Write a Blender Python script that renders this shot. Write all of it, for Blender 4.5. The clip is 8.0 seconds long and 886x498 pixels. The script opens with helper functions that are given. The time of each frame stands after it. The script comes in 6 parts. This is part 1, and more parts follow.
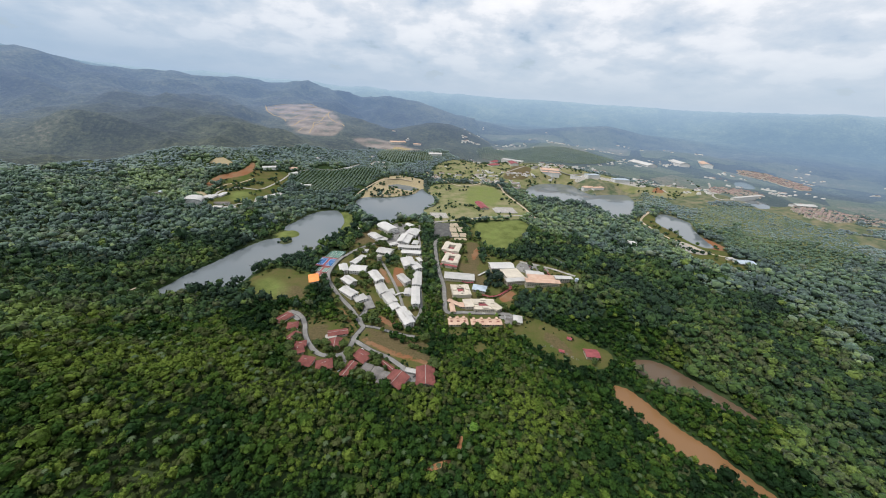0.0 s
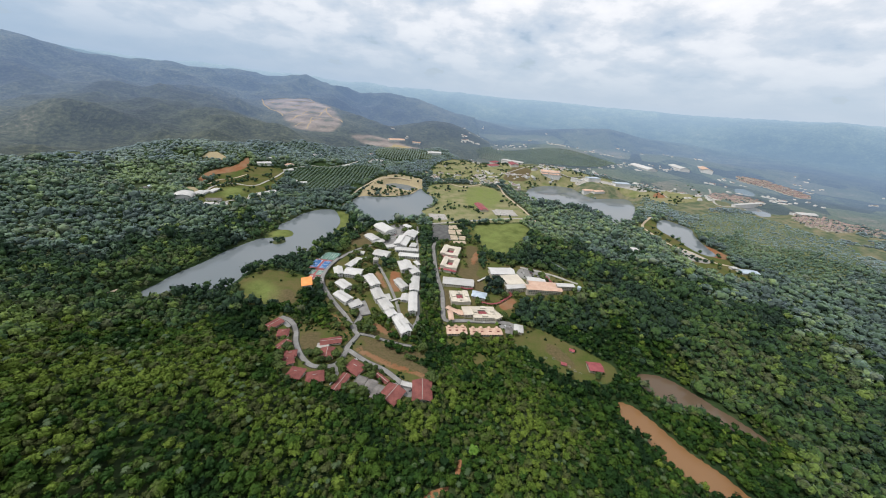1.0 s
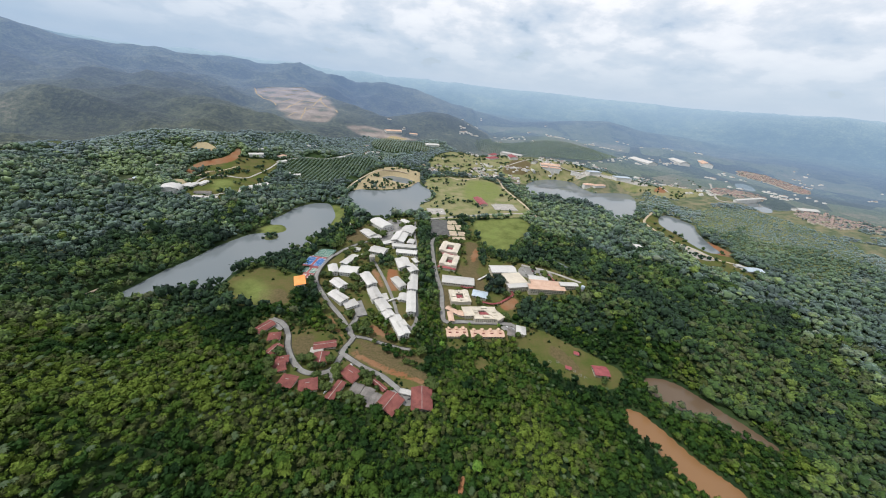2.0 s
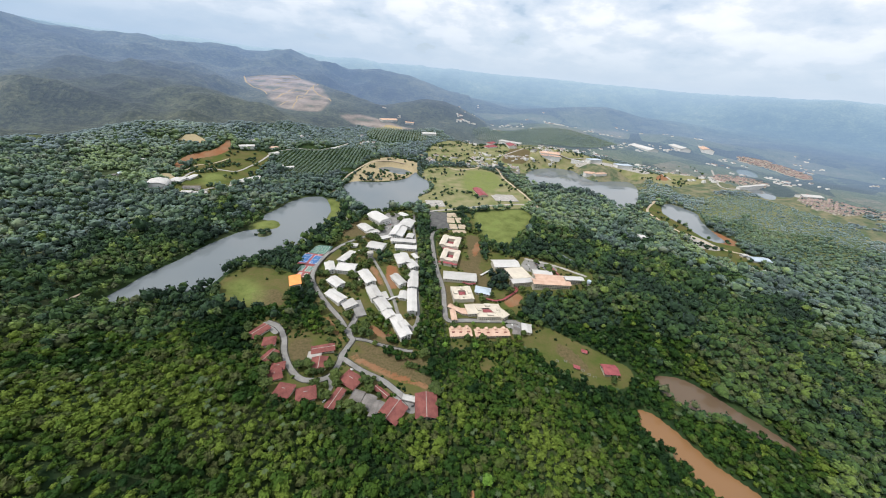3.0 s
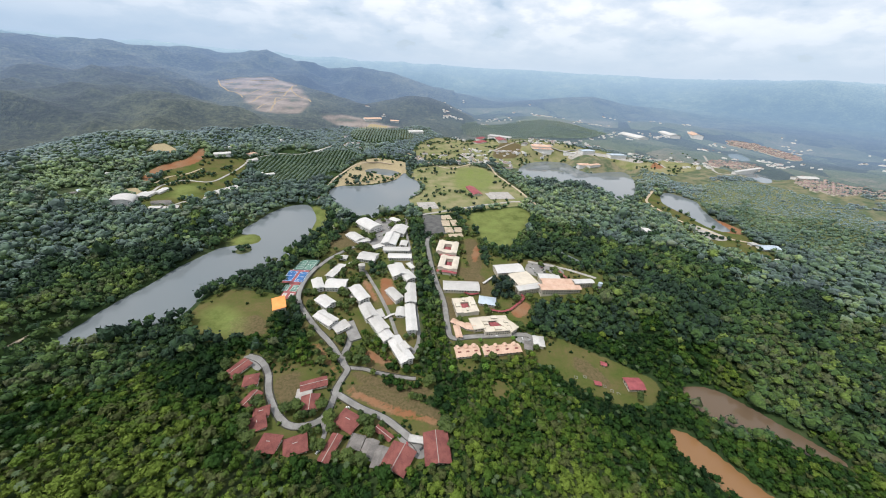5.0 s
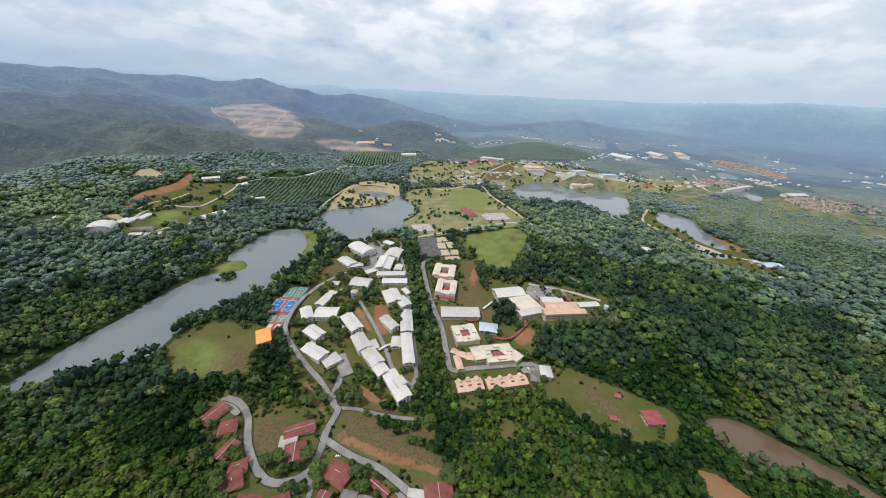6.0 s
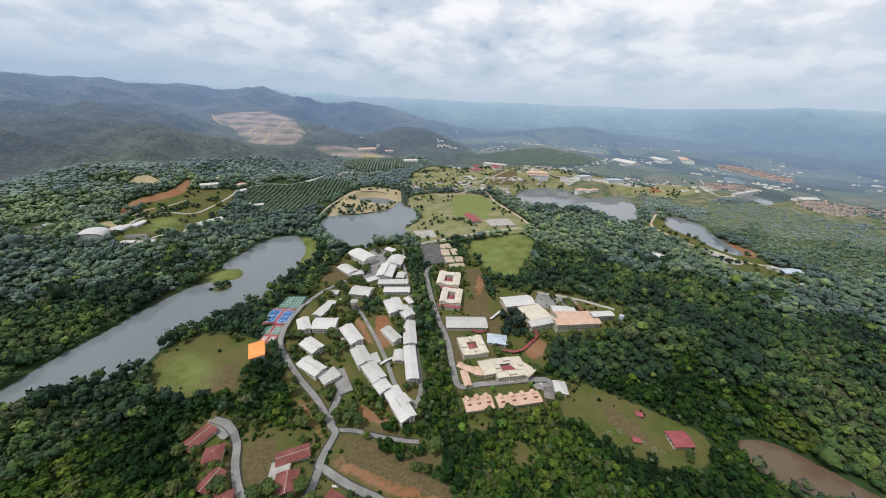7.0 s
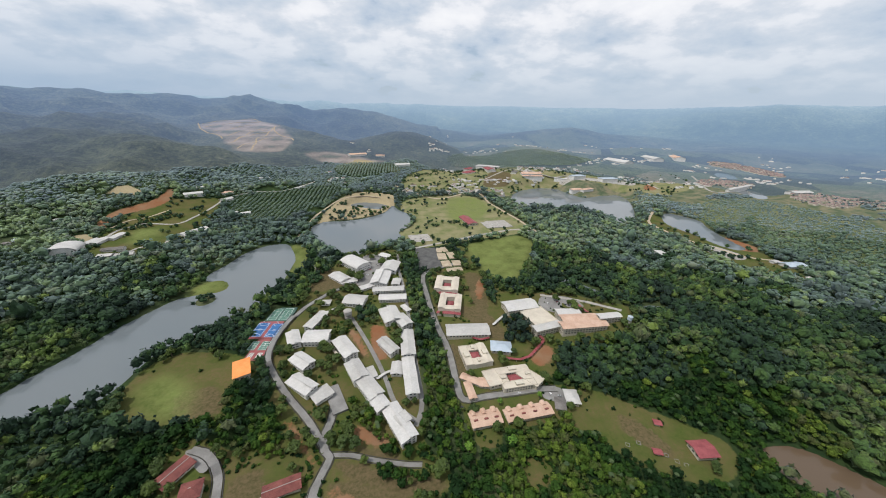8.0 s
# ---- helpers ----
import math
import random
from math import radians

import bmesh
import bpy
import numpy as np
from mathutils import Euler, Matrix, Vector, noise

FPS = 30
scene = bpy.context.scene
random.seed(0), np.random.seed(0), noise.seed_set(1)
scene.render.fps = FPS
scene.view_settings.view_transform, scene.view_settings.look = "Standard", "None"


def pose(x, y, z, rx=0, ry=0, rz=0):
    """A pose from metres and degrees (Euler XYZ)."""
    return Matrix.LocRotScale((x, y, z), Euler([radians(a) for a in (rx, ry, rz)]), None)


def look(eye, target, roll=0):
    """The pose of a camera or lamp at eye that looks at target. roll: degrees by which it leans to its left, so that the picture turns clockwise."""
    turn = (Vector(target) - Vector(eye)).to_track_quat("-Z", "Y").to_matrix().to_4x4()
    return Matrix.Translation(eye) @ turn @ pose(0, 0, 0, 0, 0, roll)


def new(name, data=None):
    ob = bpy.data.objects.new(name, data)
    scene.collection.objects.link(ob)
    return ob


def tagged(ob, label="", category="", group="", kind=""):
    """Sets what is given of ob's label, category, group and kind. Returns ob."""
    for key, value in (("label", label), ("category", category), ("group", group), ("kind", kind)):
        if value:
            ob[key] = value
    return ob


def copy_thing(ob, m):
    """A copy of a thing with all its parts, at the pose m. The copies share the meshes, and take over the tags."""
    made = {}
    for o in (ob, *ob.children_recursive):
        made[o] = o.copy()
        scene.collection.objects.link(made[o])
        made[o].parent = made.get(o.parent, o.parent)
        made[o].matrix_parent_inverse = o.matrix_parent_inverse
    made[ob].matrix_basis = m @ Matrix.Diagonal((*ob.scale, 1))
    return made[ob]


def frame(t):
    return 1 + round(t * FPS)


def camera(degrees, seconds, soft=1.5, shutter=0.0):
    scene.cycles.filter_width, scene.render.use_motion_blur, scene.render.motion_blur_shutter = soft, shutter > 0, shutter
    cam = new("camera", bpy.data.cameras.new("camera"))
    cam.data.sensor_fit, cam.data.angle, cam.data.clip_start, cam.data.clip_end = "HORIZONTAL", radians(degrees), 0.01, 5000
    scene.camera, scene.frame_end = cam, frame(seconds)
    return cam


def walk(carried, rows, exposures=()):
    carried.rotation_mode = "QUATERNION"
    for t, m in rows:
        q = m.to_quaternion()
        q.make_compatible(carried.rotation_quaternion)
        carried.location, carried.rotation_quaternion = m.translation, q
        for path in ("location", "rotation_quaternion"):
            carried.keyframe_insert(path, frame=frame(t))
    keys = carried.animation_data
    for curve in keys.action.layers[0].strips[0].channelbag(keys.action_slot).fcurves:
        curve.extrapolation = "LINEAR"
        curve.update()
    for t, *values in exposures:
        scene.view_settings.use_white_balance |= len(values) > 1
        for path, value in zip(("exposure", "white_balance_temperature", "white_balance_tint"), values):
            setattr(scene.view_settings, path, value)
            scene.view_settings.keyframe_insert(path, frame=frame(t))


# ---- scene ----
cam = camera(108.1, 8.0, 1.0)
PATH = [
    (0, (0.392, -0.454, 302.148), (0.449, 1.362, 301.313), 4.3),
    (0.5, (-2.312, 11.496, 302.405), (-2.253, 13.311, 301.566), 5.1),
    (1, (-4.642, 23.423, 303.062), (-4.562, 25.235, 302.219), 5.8),
    (1.5, (-6.816, 35.868, 301.816), (-6.716, 37.673, 300.961), 6.5),
    (3, (-15.513, 72.557, 299.34), (-15.385, 74.318, 298.399), 5.9),
    (3.5, (-17.044, 84.556, 297.792), (-16.913, 86.309, 296.837), 5.6),
    (4, (-19.258, 97.305, 297.131), (-19.116, 99.042, 296.148), 5.0),
    (4.5, (-21.674, 109.938, 295.74), (-21.517, 111.671, 294.753), 4.2),
    (6, (-26.651, 145.933, 284.323), (-26.43, 147.738, 283.491), 3.1),
    (6.5, (-27.849, 157.33, 279.345), (-27.632, 159.142, 278.526), 3.0),
    (7, (-28.719, 169.139, 273.353), (-28.507, 170.963, 272.56), 2.7),
    (7.5, (-29.674, 180.22, 267.425), (-29.433, 182.046, 266.647), 1.7),
    (8, (-30.731, 191.761, 261.473), (-30.481, 193.593, 260.709), 1.4),
]
walk(cam, [(t, look(eye, target, roll)) for t, eye, target, roll in PATH],
     [(0.0, 0.05, 6340, 12), (1.5, 0.08, 6340, 12), (3.0, 0.28, 6340, 12), (4.5, 0.34, 6340, 12), (6.0, 0.08, 6340, 12), (7.0, 0.0, 6340, 12), (8.0, -0.05, 6340, 12)])

# ---- world, sun, exposure ----
SUN_EL, SUN_AZ = 62.0, 250.0  # degrees; the azimuth runs clockwise from +y


def nodes_of(tree):
    tree.nodes.clear()

    def add(kind, **values):
        n = tree.nodes.new(kind)
        for key, v in values.items():
            if key in n.inputs:
                n.inputs[key].default_value = v
            else:
                setattr(n, key, v)
        return n

    def wire(a, out, b, inp):
        tree.links.new(a.outputs[out], b.inputs[inp])

    return add, wire


def ramp_of(node, stops):
    el = node.color_ramp.elements
    while len(el) > 1:
        el.remove(el[-1])
    el[0].position, el[0].color = stops[0][0], stops[0][1]
    for p, c in stops[1:]:
        e = el.new(p)
        e.color = c


def grey(v):
    return (v, v, v, 1)


def make_sky():
    world = bpy.data.worlds.new("sky")
    scene.world = world
    world.use_nodes = True
    add, wire = nodes_of(world.node_tree)
    sky = add("ShaderNodeTexSky", sky_type="NISHITA", sun_disc=False, sun_elevation=radians(SUN_EL), sun_rotation=radians(SUN_AZ), air_density=1.2, dust_density=2.0)
    blue = add("ShaderNodeBackground", Strength=0.12)
    wire(sky, "Color", blue, "Color")
    co = add("ShaderNodeTexCoord")
    sep = add("ShaderNodeSeparateXYZ")
    wire(co, "Generated", sep, "Vector")
    # a flat cloud deck seen in perspective
    lift = add("ShaderNodeMath", operation="ADD")
    lift.inputs[1].default_value = 0.30
    wire(sep, "Z", lift, 0)
    low = add("ShaderNodeMath", operation="MAXIMUM")
    low.inputs[1].default_value = 0.05
    wire(lift, 0, low, 0)
    deck = add("ShaderNodeVectorMath", operation="DIVIDE")
    both = add("ShaderNodeCombineXYZ")
    wire(low, 0, both, "X"), wire(low, 0, both, "Y"), wire(low, 0, both, "Z")
    wire(co, "Generated", deck, 0), wire(both, 0, deck, 1)
    flat = add("ShaderNodeVectorMath", operation="MULTIPLY")
    flat.inputs[1].default_value = (1, 1, 0)
    wire(deck, 0, flat, 0)
    puffs = add("ShaderNodeTexNoise", Scale=3.1, Detail=9.0, Roughness=0.54, Distortion=0.0)
    wire(flat, 0, puffs, "Vector")
    shade = add("ShaderNodeValToRGB")
    ramp_of(shade, [(0.30, (0.46, 0.56, 0.68, 1)), (0.42, (0.62, 0.69, 0.76, 1)), (0.50, (0.74, 0.78, 0.82, 1)), (0.56, (0.90, 0.91, 0.92, 1)), (0.66, (0.98, 0.98, 0.97, 1))])
    wire(puffs, 0, shade, 0)
    # haze towards the horizon
    haze = add("ShaderNodeValToRGB")
    ramp_of(haze, [(0.0, grey(1.0)), (0.05, grey(0.9)), (0.12, grey(0.45)), (0.22, grey(0.0))])
    wire(sep, "Z", haze, 0)
    veil = add("ShaderNodeMix", data_type="RGBA")
    west = add("ShaderNodeMapRange")
    for key, v in (("From Min", -0.75), ("From Max", 0.15), ("To Min", 0.0), ("To Max", 1.0)):
        west.inputs[key].default_value = v
    wire(sep, "X", west, 0)
    air = add("ShaderNodeMix", data_type="RGBA")
    wire(west, 0, air, "Factor")
    a0, a1 = [q for q in air.inputs if q.type == "RGBA"]
    a0.default_value, a1.default_value = (0.36, 0.49, 0.64, 1), (0.50, 0.60, 0.70, 1)
    world.node_tree.links.new([q for q in air.outputs if q.type == "RGBA"][0], [q for q in veil.inputs if q.type == "RGBA"][1])
    wire(haze, 0, veil, "Factor"), wire(shade, 0, veil, "A")
    cloud = add("ShaderNodeBackground", Strength=1.03)
    tree_links = world.node_tree.links
    tree_links.new([s for s in veil.outputs if s.type == "RGBA"][0], cloud.inputs["Color"])
    cover = add("ShaderNodeValToRGB")
    ramp_of(cover, [(0.24, grey(0.2)), (0.36, grey(0.93))])
    wire(puffs, 0, cover, 0)
    most = add("ShaderNodeMath", operation="MAXIMUM")
    wire(cover, 0, most, 0), wire(haze, 0, most, 1)
    mix = add("ShaderNodeMixShader")
    wire(most, 0, mix, 0), wire(blue, 0, mix, 1), wire(cloud, 0, mix, 2)
    out = add("ShaderNodeOutputWorld")
    wire(mix, 0, out, "Surface")


make_sky()
sun = new("sun", bpy.data.lights.new("sun", "SUN"))
sun.data.energy, sun.data.angle, sun.data.color = 3.0, radians(3), (1.0, 0.95, 0.87)
sun.rotation_euler = (radians(90 - SUN_EL), 0, radians(180 - SUN_AZ))


# ---- materials ----
def surface(name, c1, c2, scale=0.2, rough=0.8, bump=0.0, fine=4.0, spec=0.3, metal=0.0, tint=None, sheen=0.0, band=None, random_by="", speck=0.35, stops=None):
    """Two colours mixed by broad noise, fine grain on top, and relief. scale, fine: noise per metre."""
    m = bpy.data.materials.new(name)
    m.use_nodes = True
    add, wire = nodes_of(m.node_tree)
    links = m.node_tree.links
    co = add("ShaderNodeNewGeometry")
    broad = add("ShaderNodeTexNoise", Scale=scale, Detail=5.0, Roughness=0.6)
    grain = add("ShaderNodeTexNoise", Scale=fine, Detail=3.0, Roughness=0.7)
    wire(co, "Position", broad, "Vector"), wire(co, "Position", grain, "Vector")
    spread = add("ShaderNodeMapRange")
    spread.inputs["From Min"].default_value, spread.inputs["From Max"].default_value = 0.35, 0.65
    wire(broad, 0, spread, 0)
    mix = add("ShaderNodeMix", data_type="RGBA")
    a, b = [s for s in mix.inputs if s.type == "RGBA"]
    a.default_value, b.default_value = (*c1, 1), (*c2, 1)
    last = spread
    if tint:
        att = add("ShaderNodeAttribute", attribute_name=tint)
        blend = add("ShaderNodeMix", data_type="FLOAT")
        blend.inputs[0].default_value = 0.7
        wire(spread, 0, blend, 2), links.new(att.outputs["Fac"], blend.inputs[3])
        last = blend
    if random_by == "object":
        info = add("ShaderNodeObjectInfo")
        blend = add("ShaderNodeMix", data_type="FLOAT")
        blend.inputs[0].default_value = 0.6
        wire(last, 0, blend, 2), wire(info, "Random", blend, 3)
        last = blend
    if random_by == "island":
        blend = add("ShaderNodeMix", data_type="FLOAT")
        blend.inputs[0].default_value = 0.5
        wire(last, 0, blend, 2), wire(co, "Random Per Island", blend, 3)
        last = blend
    wire(last, 0, mix, 0)
    col = [s for s in mix.outputs if s.type == "RGBA"][0]
    if stops:
        pick = add("ShaderNodeValToRGB")
        ramp_of(pick, [(at, (*c, 1)) for at, c in stops])
        wire(last, 0, pick, 0)
        col = pick.outputs[0]
    grade = add("ShaderNodeMapRange")
    grade.inputs["From Min"].default_value, grade.inputs["From Max"].default_value = 0.3, 0.7
    grade.inputs["To Min"].default_value, grade.inputs["To Max"].default_value = 1 - speck, 1 + speck * 0.6
    wire(grain, 0, grade, 0)
    mul = add("ShaderNodeMix", data_type="RGBA", blend_type="MULTIPLY")
    mul.inputs[0].default_value = 1.0
    ma, mb = [s for s in mul.inputs if s.type == "RGBA"]
    links.new(col, ma), links.new(grade.outputs[0], mb)
    col = [s for s in mul.outputs if s.type == "RGBA"][0]
    shader = add("ShaderNodeBsdfPrincipled", Roughness=rough, Metallic=metal)
    shader.inputs["Specular IOR Level"].default_value = spec
    # Bluish sheen on foliage, standing in for haze at grazing angles.
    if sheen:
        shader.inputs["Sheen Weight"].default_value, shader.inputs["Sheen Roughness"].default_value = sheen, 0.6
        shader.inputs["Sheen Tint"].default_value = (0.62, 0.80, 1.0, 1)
    links.new(col, shader.inputs["Base Color"])
    height = grain
    if band:
        tc = add("ShaderNodeTexCoord")
        wave = add("ShaderNodeTexWave", Scale=band, Distortion=0.0)
        wire(tc, "Object", wave, "Vector")
        height = wave
    if bump:
        bm = add("ShaderNodeBump", Strength=bump, Distance=0.3)
        wire(height, 0, bm, "Height"), wire(bm, "Normal", shader, "Normal")
    out = add("ShaderNodeOutputMaterial")
    wire(shader, 0, out, "Surface")
    return m


def water_surface(name, colour, rough, ripple):
    m = bpy.data.materials.new(name)
    m.use_nodes = True
    add, wire = nodes_of(m.node_tree)
    geo = add("ShaderNodeNewGeometry")
    a = add("ShaderNodeTexNoise", Scale=0.35, Detail=4.0)
    b = add("ShaderNodeTexNoise", Scale=0.012, Detail=3.0)
    wire(geo, "Position", a, "Vector"), wire(geo, "Position", b, "Vector")
    r = add("ShaderNodeMapRange")
    r.inputs["To Min"].default_value, r.inputs["To Max"].default_value = rough * 0.5, rough * 1.6
    wire(b, 0, r, 0)
    sh = add("ShaderNodeBsdfPrincipled")
    sh.inputs["Base Color"].default_value, sh.inputs["IOR"].default_value = (*colour, 1), 1.33
    wire(r, 0, sh, "Roughness")
    bm = add("ShaderNodeBump", Strength=ripple, Distance=0.05)
    wire(a, 0, bm, "Height"), wire(bm, "Normal", sh, "Normal")
    out = add("ShaderNodeOutputMaterial")
    wire(sh, 0, out, "Surface")
    return m


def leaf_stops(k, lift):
    """The greens of mixed woods from the darkest crowns to the palest; k: brightness, lift: grey-blue haze mixed into
    them.
    """
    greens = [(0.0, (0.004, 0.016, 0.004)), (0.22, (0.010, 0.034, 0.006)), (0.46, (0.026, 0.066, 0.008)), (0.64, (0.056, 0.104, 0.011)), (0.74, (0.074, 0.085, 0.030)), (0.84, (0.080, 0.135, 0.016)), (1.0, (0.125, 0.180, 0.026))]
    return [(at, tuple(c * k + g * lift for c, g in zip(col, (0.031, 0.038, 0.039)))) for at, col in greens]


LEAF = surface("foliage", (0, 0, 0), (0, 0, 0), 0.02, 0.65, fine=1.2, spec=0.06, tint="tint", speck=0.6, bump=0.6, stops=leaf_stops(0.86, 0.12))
# The farther the woods, the more haze is painted into their greens.
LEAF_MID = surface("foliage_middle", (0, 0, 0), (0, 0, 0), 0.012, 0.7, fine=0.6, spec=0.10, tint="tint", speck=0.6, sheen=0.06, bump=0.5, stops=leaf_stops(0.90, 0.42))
LEAF_HAZY = surface("foliage_hazy", (0, 0, 0), (0, 0, 0), 0.008, 0.75, fine=0.4, spec=0.3, tint="tint", speck=0.35, sheen=0.2, stops=leaf_stops(0.98, 1.55))
LEAF_FAR = surface("foliage_distant_hazy", (0, 0, 0), (0, 0, 0), 0.006, 0.8, fine=0.2, spec=0.3, tint="tint", speck=0.2, sheen=0.45, stops=leaf_stops(0.55, 1.9))
LEAF_PALM = surface("palm_foliage", (0.065, 0.100, 0.050), (0.115, 0.160, 0.072), 0.01, 0.7, fine=0.5, spec=0.3, tint="tint", speck=0.5, sheen=0.35)
# Far pale palms: the palm green lightened further, with haze in the colour.
LEAF_PALM_FAR = surface("far_palm_foliage", (0.10, 0.14, 0.080), (0.16, 0.205, 0.105), 0.01, 0.7, fine=0.5, spec=0.3, tint="tint", speck=0.4, sheen=0.5)
LEAF_FROND = surface("palm_fronds", (0.028, 0.055, 0.018), (0.066, 0.098, 0.038), 0.05, 0.6, fine=1.2, spec=0.25, tint="tint", speck=0.3)
LEAF_LIME = surface("lime_foliage", (0.07, 0.16, 0.018), (0.13, 0.24, 0.03), 0.2, 0.6, fine=1.5, spec=0.25, speck=0.5)
BARK = surface("bark", (0.09, 0.07, 0.05), (0.16, 0.13, 0.10), 0.8, 0.9, bump=0.4, fine=6)
WATER = water_surface("lake_water", (0.135, 0.155, 0.165), 0.03, 0.07)
MUD_WATER = water_surface("muddy_water", (0.20, 0.110, 0.050), 0.2, 0.1)
MUD_POND = water_surface("silty_water", (0.105, 0.074, 0.048), 0.12, 0.1)
ASPHALT = surface("old_asphalt", (0.17, 0.166, 0.158), (0.25, 0.245, 0.235), 0.08, 0.9, fine=2, spec=0.2, speck=0.2)
TARMAC = surface("dark_tarmac", (0.07, 0.07, 0.07), (0.12, 0.12, 0.115), 0.1, 0.9, fine=2, spec=0.2, speck=0.25)
CONCRETE = surface("pale_concrete", (0.28, 0.265, 0.245), (0.38, 0.365, 0.335), 0.15, 0.9, fine=2, spec=0.2, speck=0.2)
TRACK = surface("sandy_track", (0.34, 0.28, 0.20), (0.44, 0.37, 0.28), 0.1, 0.95, fine=1.5, spec=0.1, speck=0.2)
EARTH = surface("bare_red_earth", (0.27, 0.12, 0.055), (0.36, 0.19, 0.10), 0.08, 0.95, fine=1.2, spec=0.1, speck=0.35)
ROOF_WHITE = surface("white_metal_roof", (0.36, 0.35, 0.33), (0.54, 0.53, 0.51), 0.09, 0.5, bump=0.15, fine=0.6, band=2.0, spec=0.35, speck=0.14, random_by="object")
ROOF_CREAM = surface("cream_roof", (0.45, 0.40, 0.33), (0.55, 0.50, 0.41), 0.08, 0.7, bump=0.1, fine=0.9, band=2.0, spec=0.3, speck=0.12)
ROOF_PINK = surface("salmon_tile_roof", (0.45, 0.295, 0.215), (0.54, 0.385, 0.295), 0.1, 0.75, bump=0.2, fine=1.2, band=3.0, spec=0.25, speck=0.18)
ROOF_ORANGE = surface("orange_roof", (0.72, 0.24, 0.06), (0.80, 0.32, 0.10), 0.1, 0.6, bump=0.2, fine=1.0, band=2.0, speck=0.1)
ROOF_RED = surface("weathered_red_tile_roof", (0.145, 0.050, 0.045), (0.235, 0.085, 0.072), 0.12, 0.8, bump=0.3, fine=1.4, band=3.0, spec=0.2, speck=0.3)
ROOF_BRIGHT = surface("red_metal_roof", (0.200, 0.046, 0.052), (0.285, 0.078, 0.082), 0.15, 0.6, bump=0.15, fine=1.2, band=2.0, speck=0.12)
ROOF_GREY = surface("grey_asbestos_roof", (0.105, 0.098, 0.092), (0.20, 0.185, 0.172), 0.1, 0.85, bump=0.2, fine=1.2, band=2.0, speck=0.25)
ROOF_BLUE = surface("pale_blue_metal_roof", (0.33, 0.40, 0.46), (0.42, 0.48, 0.54), 0.08, 0.4, bump=0.15, band=2.0, speck=0.1)
ROOF_TOWN = surface("town_roofs", (0.15, 0.115, 0.11), (0.31, 0.225, 0.20), 0.02, 0.8, fine=0.5, speck=0.3, random_by="island")
WALL_CREAM = surface("cream_plaster", (0.45, 0.41, 0.33), (0.54, 0.50, 0.42), 0.15, 0.85, fine=1.5, spec=0.2, speck=0.15)
WALL_WHITE = surface("white_plaster", (0.58, 0.57, 0.54), (0.70, 0.69, 0.66), 0.15, 0.85, fine=1.5, spec=0.2, speck=0.15)
GLASS = surface("dark_window_glass", (0.03, 0.035, 0.04), (0.06, 0.07, 0.08), 0.5, 0.15, spec=0.6, speck=0.1)
COURT_RED = surface("red_court_paint", (0.25, 0.070, 0.072), (0.32, 0.10, 0.10), 0.1, 0.8, fine=1.0, speck=0.12)
COURT_DARK = surface("faded_green_paint", (0.050, 0.10, 0.085), (0.08, 0.14, 0.12), 0.1, 0.85, fine=1.0, speck=0.2)
COURT_BLUE = surface("blue_court_paint", (0.025, 0.10, 0.27), (0.04, 0.14, 0.33), 0.1, 0.75, fine=1.0, speck=0.12)
COURT_GREEN = surface("green_court_paint", (0.070, 0.16, 0.125), (0.105, 0.21, 0.165), 0.1, 0.8, fine=1.0, speck=0.12)
PAINT_WHITE = surface("white_line_paint", (0.68, 0.68, 0.66), (0.75, 0.75, 0.73), 0.3, 0.7, speck=0.08)

# -- terrain
LAKE_LONG = [(-425, 401), (-438, 416), (-429, 452), (-423, 494), (-406, 540)] + [(-399, 580), (-387, 610), (-369, 652), (-347, 662), (-318, 668), (-308, 681), (-324, 708), (-355, 704), (-366, 730), (-352, 769), (-345, 821), (-318, 864), (-274, 878), (-237, 799), (-231, 760), (-230, 694), (-230, 640), (-247, 604), (-259, 598), (-292, 552), (-315, 539), (-318, 515), (-320, 475), (-324, 463), (-344, 452)]
LAKE_MIDDLE = [(-217, 874), (-245, 930), (-255, 993), (-230, 1029), (-194, 1027), (-138, 1044), (-80, 1096), (-58, 1197), (-40, 1130), (-12, 1093), (-5, 1027), (-7, 979), (-40, 937), (-30, 897), (-46, 862), (-76, 847), (-104, 827), (-123, 790), (-156, 793), (-192, 840)]
LAKE_POND = [(-189, 1202), (-157, 1230), (-99, 1213), (-66, 1177), (-98, 1133), (-149, 1148), (-180, 1162)]
LAKE_RIGHT = [(348, 1258), (381, 1328), (436, 1395), (518, 1436), (597, 1424), (600, 1312), (626, 1258), (701, 1291), (792, 1307), (759, 1195), (706, 1103), (639, 1003), (568, 962), (558, 990), (562, 1055), (546, 1082), (491, 1105), (412, 1144), (340, 1133)]
POND_RIGHT = [(744, 1037), (785, 1060), (802, 1035), (823, 976), (788, 922), (763, 857), (749, 807), (741, 766), (703, 761), (689, 808), (700, 867), (689, 912), (694, 962)]
STREAM_POND = [(318, 567), (345, 572), (367, 564), (350, 550), (316, 549)]
STREAM = [(241, 673), (261, 661), (282, 632), (298, 605), (285, 596), (269, 618), (248, 645), (233, 659)]
MUD_NEAR = [(247, 312), (266, 308), (282, 283), (297, 252), (319, 229), (331, 206), (346, 184), (329, 180), (298, 205), (276, 219), (265, 235), (257, 258), (239, 291)]
MUD_FAR = [(301, 365), (341, 360), (365, 334), (382, 309), (398, 291), (403, 268), (377, 277), (353, 293), (326, 308), (293, 335)]
TOWN_POND_A = [(1445, 1566), (1520, 1600), (1494, 1505), (1424, 1420), (1374, 1420), (1375, 1475)]
